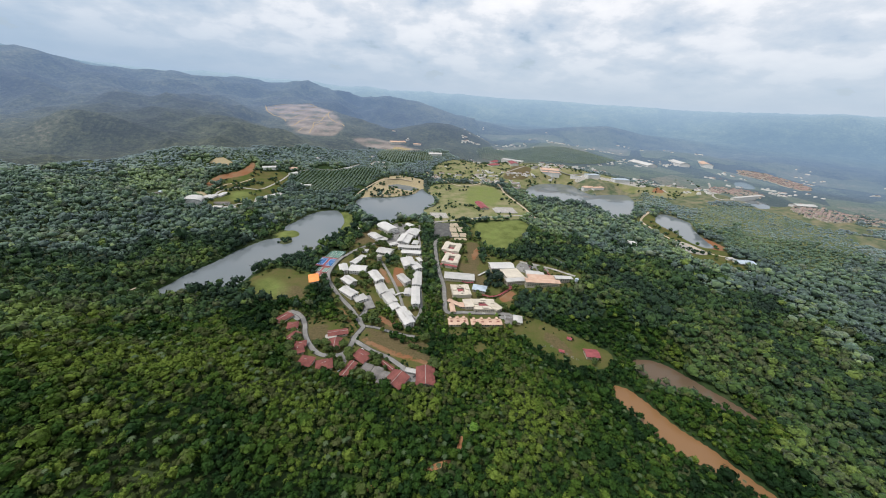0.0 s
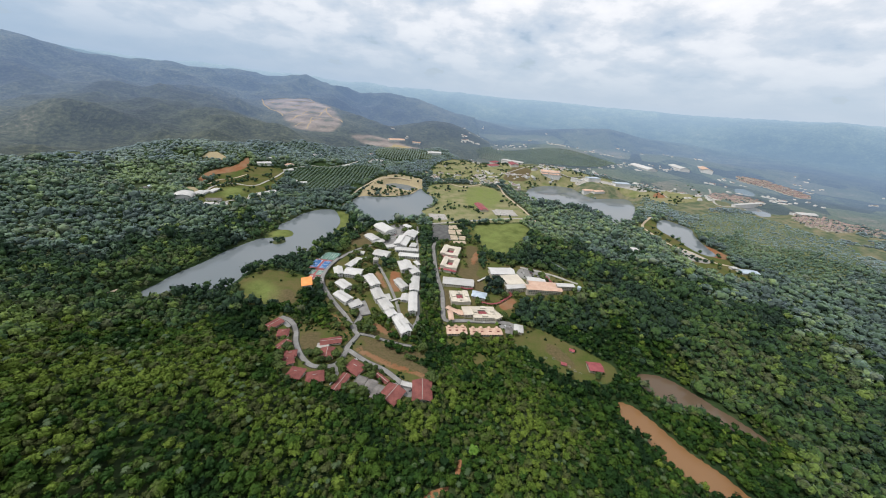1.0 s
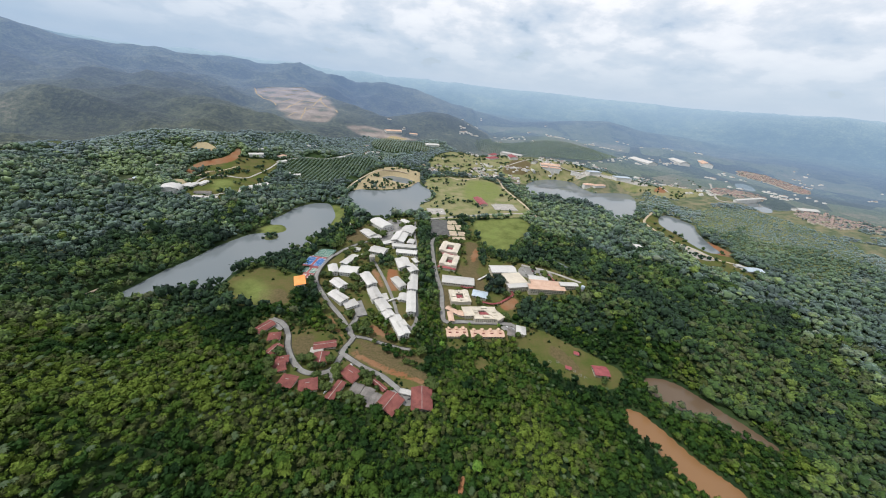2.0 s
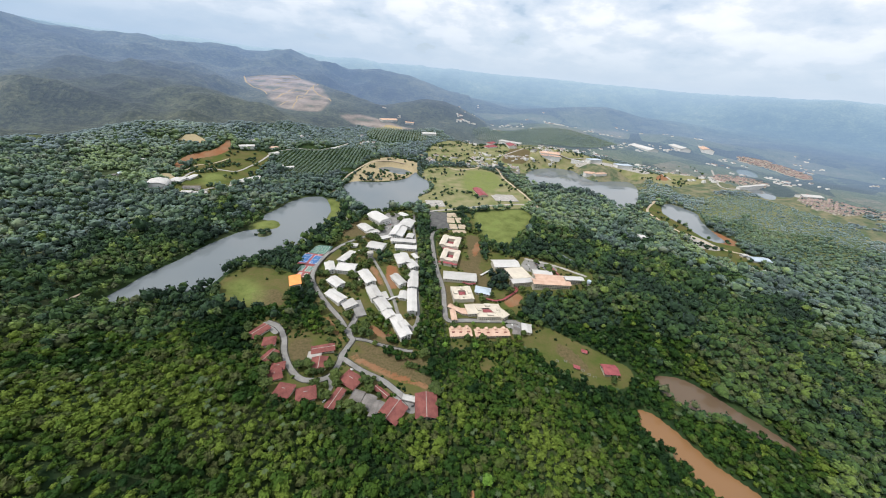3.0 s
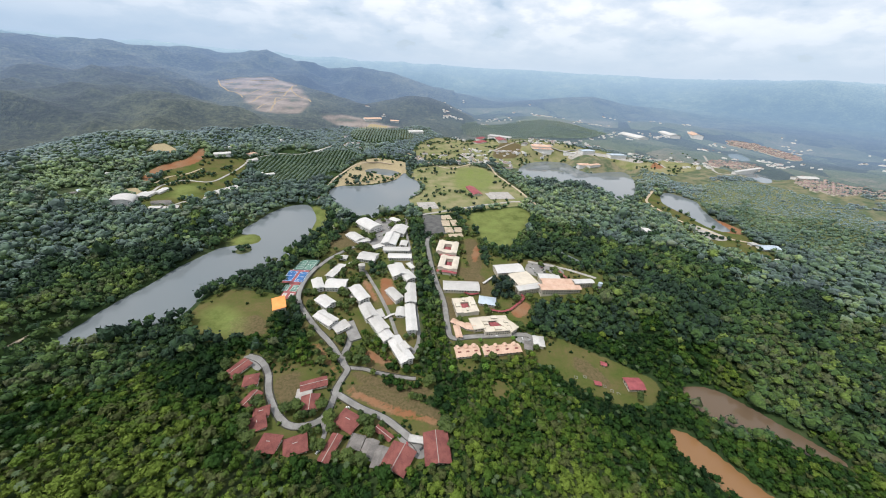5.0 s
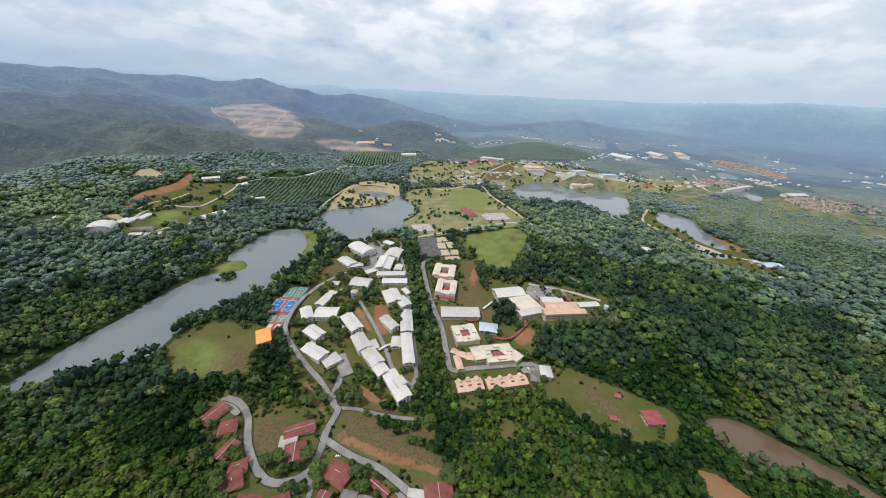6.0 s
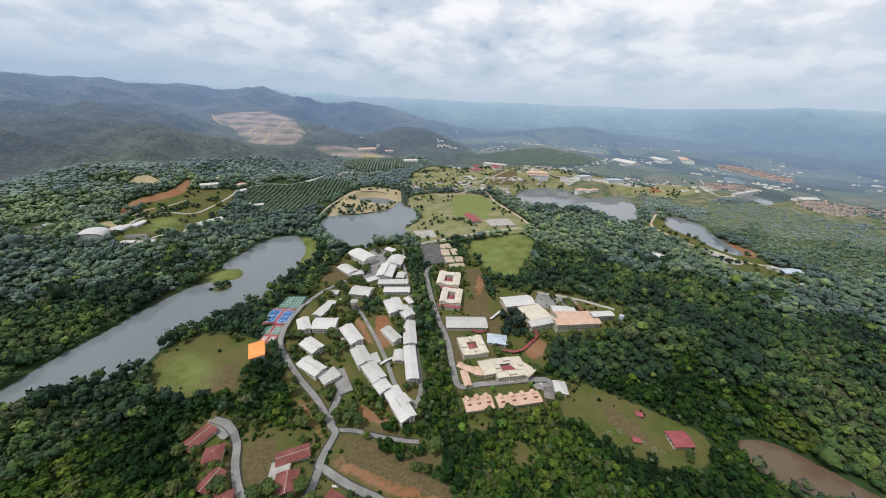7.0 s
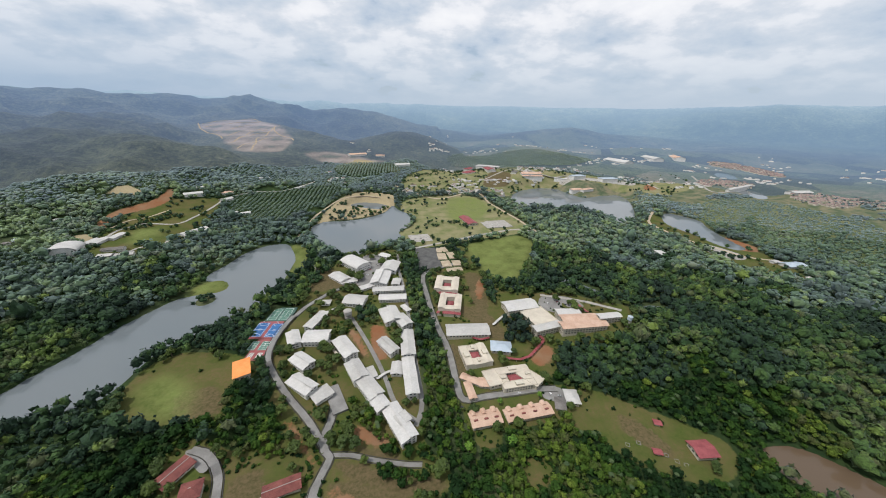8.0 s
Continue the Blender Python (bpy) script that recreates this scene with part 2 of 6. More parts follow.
TOWN_POND_B = [(1208, 1239), (1279, 1247), (1272, 1190), (1208, 1115), (1154, 1101), (1160, 1158)]
MUD_FAR[5:5] = [(420, 250)]
MUD_NEAR[7:7] = [(385, 130), (362, 135)]

QUARRY = [(-1159, 2307), (-1064, 2143), (-950, 2047), (-876, 1950), (-791, 1801), (-699, 1702), (-599, 1667), (-523, 1708), (-532, 1889), (-706, 2258), (-824, 2322), (-920, 2454), (-1070, 2369)]

# broad hills and hollows: x, y, radius, height
HILLS = [
    (-330, 90, 140, 38.9), (-650, 100, 300, 62.9), (-200, 200, 110, 2.7), (-90, 330, 110, -17.7),
    (80, 360, 120, -5.3), (260, 350, 130, -45.3), (430, 270, 150, -17), (330, 440, 110, 35.1),
    (490, 540, 140, 8.3), (560, 380, 160, -1.2), (-540, 500, 150, -26.3), (-620, 800, 200, -13.5),
]
HILLS += [
    (0, 100, 200, -7.2), (500, 0, 350, -4.9), (0, -400, 400, -10.8), (-600, -400, 400, 104.4),
    (150, 250, 110, 24.8), (-330, 350, 90, -27.6), (-150, 500, 130, -11.4), (-965, 1460, 180, 52.2),
    (-1263, 1304, 220, 57.4), (-1032, 1219, 150, -6.3), (-1101, 1051, 180, -78.1), (-920, 1069, 130, 21.3),
]
HILLS += [
    (-770, 965, 120, -46.7), (-728, 805, 120, 16.9), (-718, 1083, 120, 25.2), (-576, 1104, 120, 3.8),
    (-757, 1577, 150, 27.7), (-410, 1942, 180, 7.9), (-624, 1976, 160, 85.8), (-718, 1848, 150, -29.4),
    (-1101, 2183, 220, 1.5), (-978, 2475, 260, 94.8), (-465, 1684, 140, 0.7), (-165, 1739, 150, 11.4),
]
HILLS += [
    (24, 2159, 200, 116.5), (295, 2128, 200, -45.6), (728, 2112, 200, 48.9), (-17, 1542, 140, 8.2),
    (252, 1575, 150, -20.1), (610, 1541, 180, 13.9), (977, 1892, 250, -5.4), (1648, 2032, 300, -41),
    (1462, 1513, 250, -12), (2092, 1718, 300, -45.9), (2137, 2054, 300, 25.1), (1611, 2214, 250, 87.5),
]
HILLS += [
    (2352, 2625, 400, -4.6), (1668, 2789, 350, -84.4), (846, 3017, 300, 35.5), (1520, 3043, 300, 56.4),
    (2028, 3086, 300, 37.3), (-1478, 1941, 300, 139.5), (-1000, 700, 350, 38.6), (-900, 1300, 350, 51),
    (-1500, 1000, 400, 32.5), (800, 1650, 400, -10.8), (380, 1680, 400, 17.5), (1300, 500, 500, 6.5),
]
HILLS += [
    (1000, 1250, 350, -1), (-1300, 600, 350, -1.3),
]
FAR_BASE = ((0, 1200, 1600, 2000, 2600, 3500, 4200, 4500, 4900), (0, 0, 35, 55, 62, 85, 115, 190, 395))  # distance, height of the plain
# long ranges: azimuths, crest heights over the plain, crest distances, half width
RANGES = [
    ((-80, -58, -49, -44, -40, -35, -30, -22, -13, -9, -4, 1, 6, 12), (330, 330, 310, 270, 285, 262, 255, 245, 225, 235, 215, 150, 60, 0), (3000, 3000, 3050, 3150, 3250, 3250, 3300, 3350, 3350, 3300, 3250, 3300, 3300, 3300), 340),
    ((-80, -58, -49, -42, -35, -25, -10, 0, 10), (330, 330, 300, 200, 150, 110, 70, 40, 0), (4350, 4350, 4350, 4350, 4350, 4350, 4350, 4350, 4350), 260),
]
RANGES += [
    ((14, 20, 26, 30, 36, 40), (0, 45, 100, 70, 30, 0), (3350, 3350, 3400, 3400, 3500, 3500), 260),
    ((34, 39, 43, 47, 49, 52, 55, 57, 61, 80), (0, 45, 105, 130, 150, 125, 105, 130, 110, 130), (4600, 4600, 4600, 4600, 4600, 4600, 4600, 4600, 4600, 4600), 200),
]
LATTICE = np.random.RandomState(5).rand(256, 256)


def value_noise(x, y):
    xi, yi = np.floor(x).astype(int), np.floor(y).astype(int)
    fx, fy = x - xi, y - yi
    fx, fy = fx * fx * (3 - 2 * fx), fy * fy * (3 - 2 * fy)
    a, b = LATTICE[xi % 256, yi % 256], LATTICE[(xi + 1) % 256, yi % 256]
    c, d = LATTICE[xi % 256, (yi + 1) % 256], LATTICE[(xi + 1) % 256, (yi + 1) % 256]
    return (a * (1 - fx) + b * fx) * (1 - fy) + (c * (1 - fx) + d * fx) * fy - 0.5


def rough_noise(x, y, octaves=4):
    total, amp = 0.0, 1.0
    for k in range(octaves):
        total = total + amp * value_noise(x * 2 ** k + 17 * k, y * 2 ** k + 31 * k)
        amp *= 0.5
    return total


def smooth_loop(points, rounds=2):
    """The closed outline with its corners cut round."""
    p = np.array(points, float)
    for _ in range(rounds):
        q = np.roll(p, -1, 0)
        p = np.stack([0.8 * p + 0.2 * q, 0.2 * p + 0.8 * q], 1).reshape(-1, 2)
    return p


def edge_distance(x, y, loop):
    """Distance to a closed outline, negative inside."""
    x, y = np.atleast_1d(np.asarray(x, float)), np.atleast_1d(np.asarray(y, float))
    best, inside = np.full(x.shape, 1e9), np.zeros(x.shape, bool)
    for (ax, ay), (bx, by) in zip(loop, np.roll(loop, -1, 0)):
        dx, dy = bx - ax, by - ay
        s = np.clip(((x - ax) * dx + (y - ay) * dy) / max(dx * dx + dy * dy, 1e-9), 0, 1)
        best = np.minimum(best, np.hypot(x - ax - s * dx, y - ay - s * dy))
        if ay != by:
            inside ^= ((ay > y) != (by > y)) & (x < (bx - ax) * (y - ay) / (by - ay) + ax)
    return np.where(inside, -best, best)


WATERS = [  # outline, level, width of the bank
    (smooth_loop(LAKE_LONG), 0.0, 45.0), (smooth_loop(LAKE_MIDDLE), 0.0, 40.0), (smooth_loop(LAKE_POND), 0.0, 20.0),
    (smooth_loop(LAKE_RIGHT), 0.0, 60.0), (smooth_loop(POND_RIGHT), 0.0, 30.0),
    (smooth_loop(MUD_NEAR), -24.0, 40.0), (smooth_loop(MUD_FAR), -24.0, 40.0),
    (smooth_loop(TOWN_POND_A), 37.0, 60.0), (smooth_loop(TOWN_POND_B), 28.0, 60.0),
    (smooth_loop(STREAM_POND), 0.0, 25.0), (smooth_loop(STREAM), 0.0, 25.0),
]


QUARRY_EDGE = smooth_loop(QUARRY)


def ground_z(x, y):
    x, y = np.atleast_1d(np.asarray(x, float)), np.atleast_1d(np.asarray(y, float))
    z = np.zeros(x.shape)
    for cx, cy, r, h in HILLS:
        z += h * np.exp(-((x - cx) ** 2 + (y - cy) ** 2) / (2 * r * r))
    d, az = np.hypot(x, y), np.degrees(np.arctan2(x, y))
    z += np.interp(d, *FAR_BASE)
    for bearings, heights, crest, w in RANGES:
        z += np.interp(az, bearings, heights) * np.exp(-((d - np.interp(az, bearings, crest)) / w) ** 2 / 2)
    rise = np.clip((d - 2300) / 2600, 0, 1.05)
    wild = np.clip((d - 1100) / 900, 0, 1) + 0.8 * np.clip((-x - 600) / 500, 0, 1) * np.clip((d - 700) / 400, 0, 1)
    z += np.clip(wild, 0, 1) * np.where(x > 300, 0.18, 0.8) * 80 * rough_noise(x / 420, y / 420, 4)
    z += 2.0 * rough_noise(x / 60, y / 60, 2) * np.clip((d - 100) / 300, 0, 1)
    fold = np.abs(value_noise(x / 260 + 3, y / 260)) + 0.5 * np.abs(value_noise(x / 120, y / 120 + 7))
    z += np.clip((-x - 450) / 400, 0, 1) * np.clip((y - 700) / 400, 0, 1) * (1 - rise) * 75 * (0.33 - fold)
    spur = 0.30 - np.abs(value_noise(x / 340 + 5, y / 270 + 2)) - 0.6 * np.abs(value_noise(x / 150 + 1, y / 150 + 9))
    z += np.clip((-x - 150) / 500, 0, 1) * np.clip((d - 1300) / 350, 0, 1) * np.clip((4000 - d) / 900, 0, 1) * 95 * spur
    # the quarry's cut face, in benches
    e = np.full(x.shape, 200.0)
    near = (x > -1700) & (x < -100) & (y > 1500) & (y < 3000)
    if near.any():
        e[near] = edge_distance(x[near], y[near], QUARRY_EDGE)
    face = 0.0238 * x + 0.1610 * y + -151.2
    face = face - 3.2 * np.sin(2 * math.pi * face / 21)
    s = np.clip(1 - e / 180, 0, 1)
    z = z + (face - z) * s * s * (3 - 2 * s)
    beds = []
    for loop, level, bank in WATERS:
        lo, hi = loop.min(0) - bank, loop.max(0) + bank
        near = (x > lo[0]) & (x < hi[0]) & (y > lo[1]) & (y < hi[1])
        if near.any():
            e = edge_distance(x[near], y[near], loop)
            s = np.clip(e / bank, 0, 1)
            s = s * s * (3 - 2 * s)
            zn = z[near]
            z[near] = np.where(e < 0, zn, level + 0.1 + np.clip(e, 0, 1.5) + (np.maximum(zn, level + 1) - level - 1.6) * s)
            beds.append((near, e, level))
    for near, e, level in beds:
        z[near] = np.where(e < 0, level - np.clip(-e * 0.3, 0, 3) - 0.05, z[near])
    islet = 2.2 - (np.hypot(x + 323, (y - 645) * 0.85) / 15) ** 2 * 3
    return np.where(islet > -0.8, np.maximum(z, islet), z)
# -- terrain end


# ---- plan of the ground cover ----
CAMPUS_WEST = [(-199, 542), (-198, 591), (-179, 652), (-158, 750), (-113, 800), (-39, 823), (-28, 718), (-18, 583), (-14, 497), (-13, 435), (-17, 393), (6, 369), (2, 346), (-110, 357), (-143, 413), (-168, 444), (-167, 472), (-182, 496)]
CAMPUS_EAST = [(9, 714), (93, 731), (119, 664), (137, 626), (230, 620), (264, 579), (309, 560), (267, 503), (218, 500), (154, 503), (155, 477), (125, 451), (165, 444), (162, 425), (113, 403), (27, 399), (25, 437), (16, 533)]
PITCH = [(102, 834), (173, 864), (250, 888), (265, 836), (227, 769), (190, 703), (162, 667), (128, 665), (108, 717)]
PARK = [(15, 1225), (239, 1257), (309, 912), (93, 854), (8, 813), (-40, 881), (-35, 932), (0, 973), (5, 1071), (-28, 1112), (-40, 1182)]
PARK_WEST = [(-245, 997), (-224, 1218), (-161, 1290), (-49, 1251), (-49, 1187), (-80, 1100), (-138, 1046), (-230, 1027), (-254, 979), (-251, 871), (-267, 888)]
SPIT = [(-271, 867), (-224, 835), (-199, 752), (-217, 710), (-233, 716), (-228, 756)]
PENINSULA = [(-322, 712), (-306, 680), (-318, 666), (-346, 660), (-358, 662), (-353, 701)]
HUT_MEADOW = [(144, 442), (182, 438), (213, 414), (243, 395), (275, 371), (270, 350), (241, 336), (207, 340), (175, 355), (149, 383), (119, 409)]
LEFT_PITCH = [(-311, 465), (-312, 508), (-282, 525), (-225, 519), (-190, 492), (-191, 480), (-203, 454), (-193, 427), (-242, 427), (-269, 419), (-295, 438)]
HOUSES = [(-236, 390), (-211, 413), (-179, 396), (-157, 408), (-118, 413), (-44, 381), (13, 317), (15, 280), (-26, 270), (-57, 280), (-102, 281), (-158, 281), (-170, 301), (-174, 329), (-209, 358)]
VALLEY = [(-599, 804), (-640, 924), (-655, 996), (-617, 1080), (-580, 1083), (-531, 1118), (-501, 1120), (-481, 1013), (-477, 929), (-479, 850), (-497, 814), (-498, 771), (-542, 761)]
VALLEY_FAR = [(-49, 1333), (47, 1596), (285, 1680), (495, 1584), (862, 1404), (969, 1230), (859, 1176), (807, 1315), (589, 1434), (405, 1385), (343, 1265), (254, 1321), (64, 1253)]
BANK_ROAD = [(599, 939), (739, 1053), (677, 826), (750, 768), (708, 629), (670, 610), (608, 657), (612, 774), (623, 870)]
TOWN_FIELD = [(1037, 1505), (1218, 1521), (1047, 1243), (906, 1208), (896, 1280)]
SCRUB = [(921, 1103), (1088, 1124), (1167, 1012), (1218, 828), (895, 637), (785, 674), (787, 800), (795, 932)]
FIELD_EDGE = [(81, 838), (103, 825), (108, 676), (131, 632), (110, 626), (94, 689)]
DAM_MEADOW = [(69, 371), (89, 375), (96, 361), (79, 343), (62, 346)]
BACK_LAWN = [(30, 403), (58, 405), (59, 387), (33, 382)]
RED_CUT = [(-668, 914), (-691, 963), (-689, 1002), (-665, 1033), (-647, 1049), (-635, 1079), (-642, 1125), (-624, 1118), (-607, 1061), (-632, 1020), (-656, 999), (-671, 977), (-664, 946), (-645, 904)]
RED_CUT_TWO = [(-747, 1063), (-747, 1103), (-728, 1118), (-700, 1105), (-661, 1074), (-690, 1076), (-722, 1080)]
LUSH = [[(-299, 470), (-281, 492), (-238, 458), (-229, 433), (-264, 432)], PITCH, [(-560, 833), (-589, 917), (-542, 922), (-509, 836)], [(118, 1225), (232, 1226), (237, 1101), (140, 960), (92, 1036)], SPIT, PENINSULA, [(-93, 604), (-77, 615), (-52, 596), (-59, 583), (-83, 588)], SCRUB]
EARTH_CAMPUS = [[(-108, 561), (-96, 559), (-72, 509), (-80, 509)], [(-80, 567), (-54, 564), (-50, 507), (-61, 502), (-75, 528), (-73, 545)], [(-91, 426), (-47, 403), (-46, 393), (-73, 403)], [(117, 485), (152, 516), (157, 491), (133, 475)],
                [(-148, 429), (-140, 427), (-108, 387), (-112, 384)], [(86, 648), (105, 686), (107, 655), (86, 608)], [(-94, 365), (-41, 340), (7, 321), (4, 316), (-47, 332), (-94, 357)]]
DRY_CAMPUS = [[(-102, 369), (-69, 367), (14, 331), (10, 317), (-41, 333), (-79, 346)], [(-170, 371), (-150, 386), (-138, 357), (-143, 329), (-163, 346)], [(-95, 390), (-61, 377), (0, 361), (1, 351), (-46, 355), (-93, 379)], [(-77, 399), (-47, 391), (-32, 382), (-71, 387)],
]
DRY_CAMPUS += [[(-189, 751), (-144, 726), (-118, 673), (-166, 651), (-190, 678)], [(78, 709), (107, 696), (94, 571), (73, 587)], [(-263, 461), (-221, 471), (-197, 431), (-239, 430)], [(362, 1614), (444, 1546), (375, 1363), (257, 1333)], [(185, 411), (203, 400), (220, 367), (209, 362), (190, 375), (179, 392)], [(42, 605), (91, 593), (108, 523), (82, 524), (54, 576)], [(22, 522), (38, 520), (42, 473), (29, 467)]]
YARDS = [[(-112, 794), (-56, 791), (-45, 743), (-74, 681), (-99, 664), (-114, 683), (-100, 724)], [(186, 616), (231, 602), (240, 569), (194, 564), (168, 584)], [(118, 444), (140, 447), (142, 431), (127, 427), (114, 433)]]
PALMS = [[(-511, 1118), (-431, 1196), (-315, 1324), (-222, 1328), (-239, 1205), (-288, 1066), (-340, 967), (-432, 1006)], [(192, 1875), (591, 2039), (885, 1941), (1048, 1880), (724, 1621), (456, 1625), (210, 1703)], [(-296, 1678), (-74, 1653), (-3, 1537), (-172, 1401), (-282, 1455)]]
TOWNS = [[(1775, 1940), (1932, 1922), (1943, 1775), (1912, 1609), (1663, 1433), (1793, 1700), (1685, 1832)], [(1329, 1151), (1390, 1120), (1415, 1043), (1357, 975), (1251, 956), (1206, 1011), (1251, 1093)], [(1197, 1405), (1308, 1358), (1313, 1258), (1279, 1250), (1091, 1264)], [(1440, 1060), (1451, 974), (1377, 928), (1349, 971)]]
ISLAND = [(-327, 626), (-340, 650), (-333, 666), (-316, 664), (-304, 643), (-308, 624)]


def inside(x, y, points):
    loop = smooth_loop(points)
    lo, hi = loop.min(0) - 60, loop.max(0) + 60
    x, y = np.atleast_1d(np.asarray(x, float)), np.atleast_1d(np.asarray(y, float))
    d = np.full(x.shape, 60.0)
    near = (x > lo[0]) & (x < hi[0]) & (y > lo[1]) & (y < hi[1])
    if near.any():
        d[near] = edge_distance(x[near], y[near], loop)
    return d


ROADS = [  # name, width, material, points
    ("road_avenue", 7.0, ASPHALT, [(69, 742), (17, 714), (3, 690), (6, 630), (13, 567), (23, 512), (25, 463), (29, 439), (53, 440), (82, 442), (116, 445), (135, 444)]),
    ("road_west", 6.0, ASPHALT, [(-103, 395), (-123, 425), (-152, 457), (-176, 488), (-188, 510), (-191, 547), (-183, 590), (-168, 623), (-141, 655), (-113, 673)]),
    ("road_down", 6.0, ASPHALT, [(-103, 395), (-98, 389), (-101, 377), (-104, 365), (-106, 357)] + [(-101, 354), (-77, 339), (-52, 327), (-37, 315), (-19, 298), (-14, 289)]),
    ("road_up", 6.5, ASPHALT, [(-103, 395), (-107, 409), (-104, 426), (-104, 446), (-107, 456)]),
]
ROADS += [
    ("road_spur", 4.0, ASPHALT, [(-99, 392), (-81, 391), (-61, 385), (-32, 378), (-19, 376)]),
    ("road_back", 5.0, ASPHALT, [(-86, 746), (-45, 795), (-38, 719), (-29, 642), (-23, 558), (-19, 497), (-15, 449), (-17, 428), (-23, 414)]),
    ("road_inner", 5.0, ASPHALT, [(-105, 587), (-87, 551), (-70, 515), (-55, 479), (-42, 441), (-23, 420)]),
    ("road_houses", 6.0, ASPHALT, [(-104, 364), (-105, 344), (-109, 325), (-122, 315), (-138, 315), (-155, 331), (-170, 354), (-180, 378), (-193, 392), (-209, 399)]),
]
ROADS += [
    ("road_stub", 4.0, ASPHALT, [(-110, 323), (-103, 309), (-104, 298)]),
    ("road_north", 7.0, CONCRETE, [(-4, 819), (81, 861), (185, 906), (264, 929), (296, 897)]),
    ("road_park", 7.0, TRACK, [(-49, 1333), (17, 1265), (98, 1215), (226, 1287), (253, 1160), (280, 1043), (293, 946), (303, 897)]),
    ("road_park_west", 6.0, TRACK, [(-264, 992), (-252, 1066), (-221, 1195), (-158, 1242), (-99, 1231)]),
]
ROADS += [
    ("road_far", 7.0, CONCRETE, [(268, 1430), (351, 1524), (461, 1598), (516, 1503), (638, 1444), (809, 1398), (925, 1386), (927, 1276)]),
    ("road_right_bank", 7.0, TRACK, [(726, 1049), (650, 962), (639, 869), (646, 817), (664, 770), (683, 723), (721, 698), (761, 677)]),
    ("road_east_loop", 6.0, CONCRETE, [(186, 616), (220, 599), (248, 582), (272, 563), (283, 553)]),
    ("road_town", 8.0, CONCRETE, [(1271, 1501), (1144, 1321), (1073, 1197), (1201, 1188)]),
]
ROADS += [
    ("road_valley", 6.0, CONCRETE, [(-593, 826), (-616, 897), (-605, 935), (-589, 948), (-532, 944), (-515, 990), (-509, 1046), (-503, 1119), (-460, 1194), (-393, 1231), (-322, 1365)]),
    ("road_valley_low", 6.0, CONCRETE, [(-547, 769), (-529, 799), (-517, 823), (-493, 839), (-505, 881)]),
    ("track_valley", 5.0, TRACK, [(-639, 916), (-636, 957), (-610, 983), (-588, 1025)]),
    ("track_quarry", 6.0, TRACK, [(-1169, 2325), (-1089, 2182), (-1004, 2070), (-934, 2027), (-865, 1923)]),
    ("track_quarry", 6.0, TRACK, [(-706, 2255), (-705, 2160), (-651, 2031), (-569, 1943), (-528, 1874)]),
    ("track_quarry", 6.0, TRACK, [(-712, 2160), (-695, 2012), (-708, 1916), (-683, 1827), (-665, 1721)]),
    ("track_quarry", 5.0, TRACK, [(-737, 2141), (-789, 2050), (-798, 1907), (-806, 1839)]),
    ("track_quarry", 5.0, TRACK, [(-1150, 2310), (-1070, 2365), (-925, 2445), (-829, 2325)]),
]
ROADS += [
    ("track_quarry_bench", 5.0, TRACK, [(-1077, 2203), (-983, 2316), (-837, 2321)]),
    ("track_quarry_bench", 5.0, TRACK, [(-977, 2081), (-903, 2193), (-787, 2268)]),
    ("track_quarry_bench", 5.0, TRACK, [(-892, 1982), (-836, 2097), (-766, 2155)]),
    ("track_quarry_bench", 5.0, TRACK, [(-806, 1839), (-773, 2002), (-702, 2054)]),
    ("track_quarry_bench", 5.0, TRACK, [(-733, 1751), (-706, 1854), (-640, 1944)]),
]
ROADS += [
]
ROADS += [
    ("track_lake", 4.0, TRACK, [(-439, 370), (-451, 396), (-454, 414), (-453, 426)]),
]

# ---- buildings: x, y, length, width, turn, eaves ----
HALLS = [  # the white-roofed school buildings
    (-116.3, 741.7, 48.9, 30.8, -47, 8, "arch", 2), (-137.2, 694.1, 34.5, 20.2, -47, 5, "gable", 1), (-120.6, 681.8, 24.5, 12.3, 16, 4, "shed", 1),
    (-53.4, 726.7, 36.6, 28.6, 76, 7, "gable", 2), (-67.8, 687.6, 48.1, 26.8, 81, 7, "split", 2), (-91.7, 661.7, 24.4, 11.1, 34, 4, "gable", 1),
    (-54.9, 650.4, 47.7, 13.5, 0, 6, "gable", 2), (-47.8, 625.9, 39.9, 14.4, -1, 6, "gable", 2), (-103.1, 622.7, 30.2, 25.0, -15, 6, "gable", 2),
    (-50.1, 581.5, 34.7, 24.1, -71, 7, "split", 2), (-33.1, 567.5, 27.0, 16.5, -61, 7, "gable", 2), (-28.7, 599.3, 17.0, 6.4, -59, 4, "shed", 1),
]
HALLS += [
    (-150.0, 576.9, 37.1, 12.3, 69, 6, "gable", 2), (-145.6, 621.1, 12.1, 10.3, -3, 4, "hip", 1), (-168.3, 539.1, 26.9, 13.9, -67, 7, "split", 2),
    (-140.6, 539.9, 29.4, 22.6, -3, 8, "gable", 2), (-103.0, 518.3, 37.1, 16.4, -58, 9, "split", 3), (-86.0, 482.0, 29.4, 15.9, -63, 9, "split", 3),
    (-70.8, 459.6, 36.5, 15.5, -57, 9, "split", 3), (-58.2, 437.4, 18.7, 14.1, -58, 9, "split", 3), (-38.4, 413.5, 42.2, 15.7, -63, 9, "split", 3),
    (-34.9, 415.7, 11.0, 10.8, 34, 11, "shed", 3), (-27.5, 522.5, 46.2, 15.4, -88, 8, "gable", 2), (-51.7, 519.9, 29.9, 13.2, -55, 7, "split", 2),
]
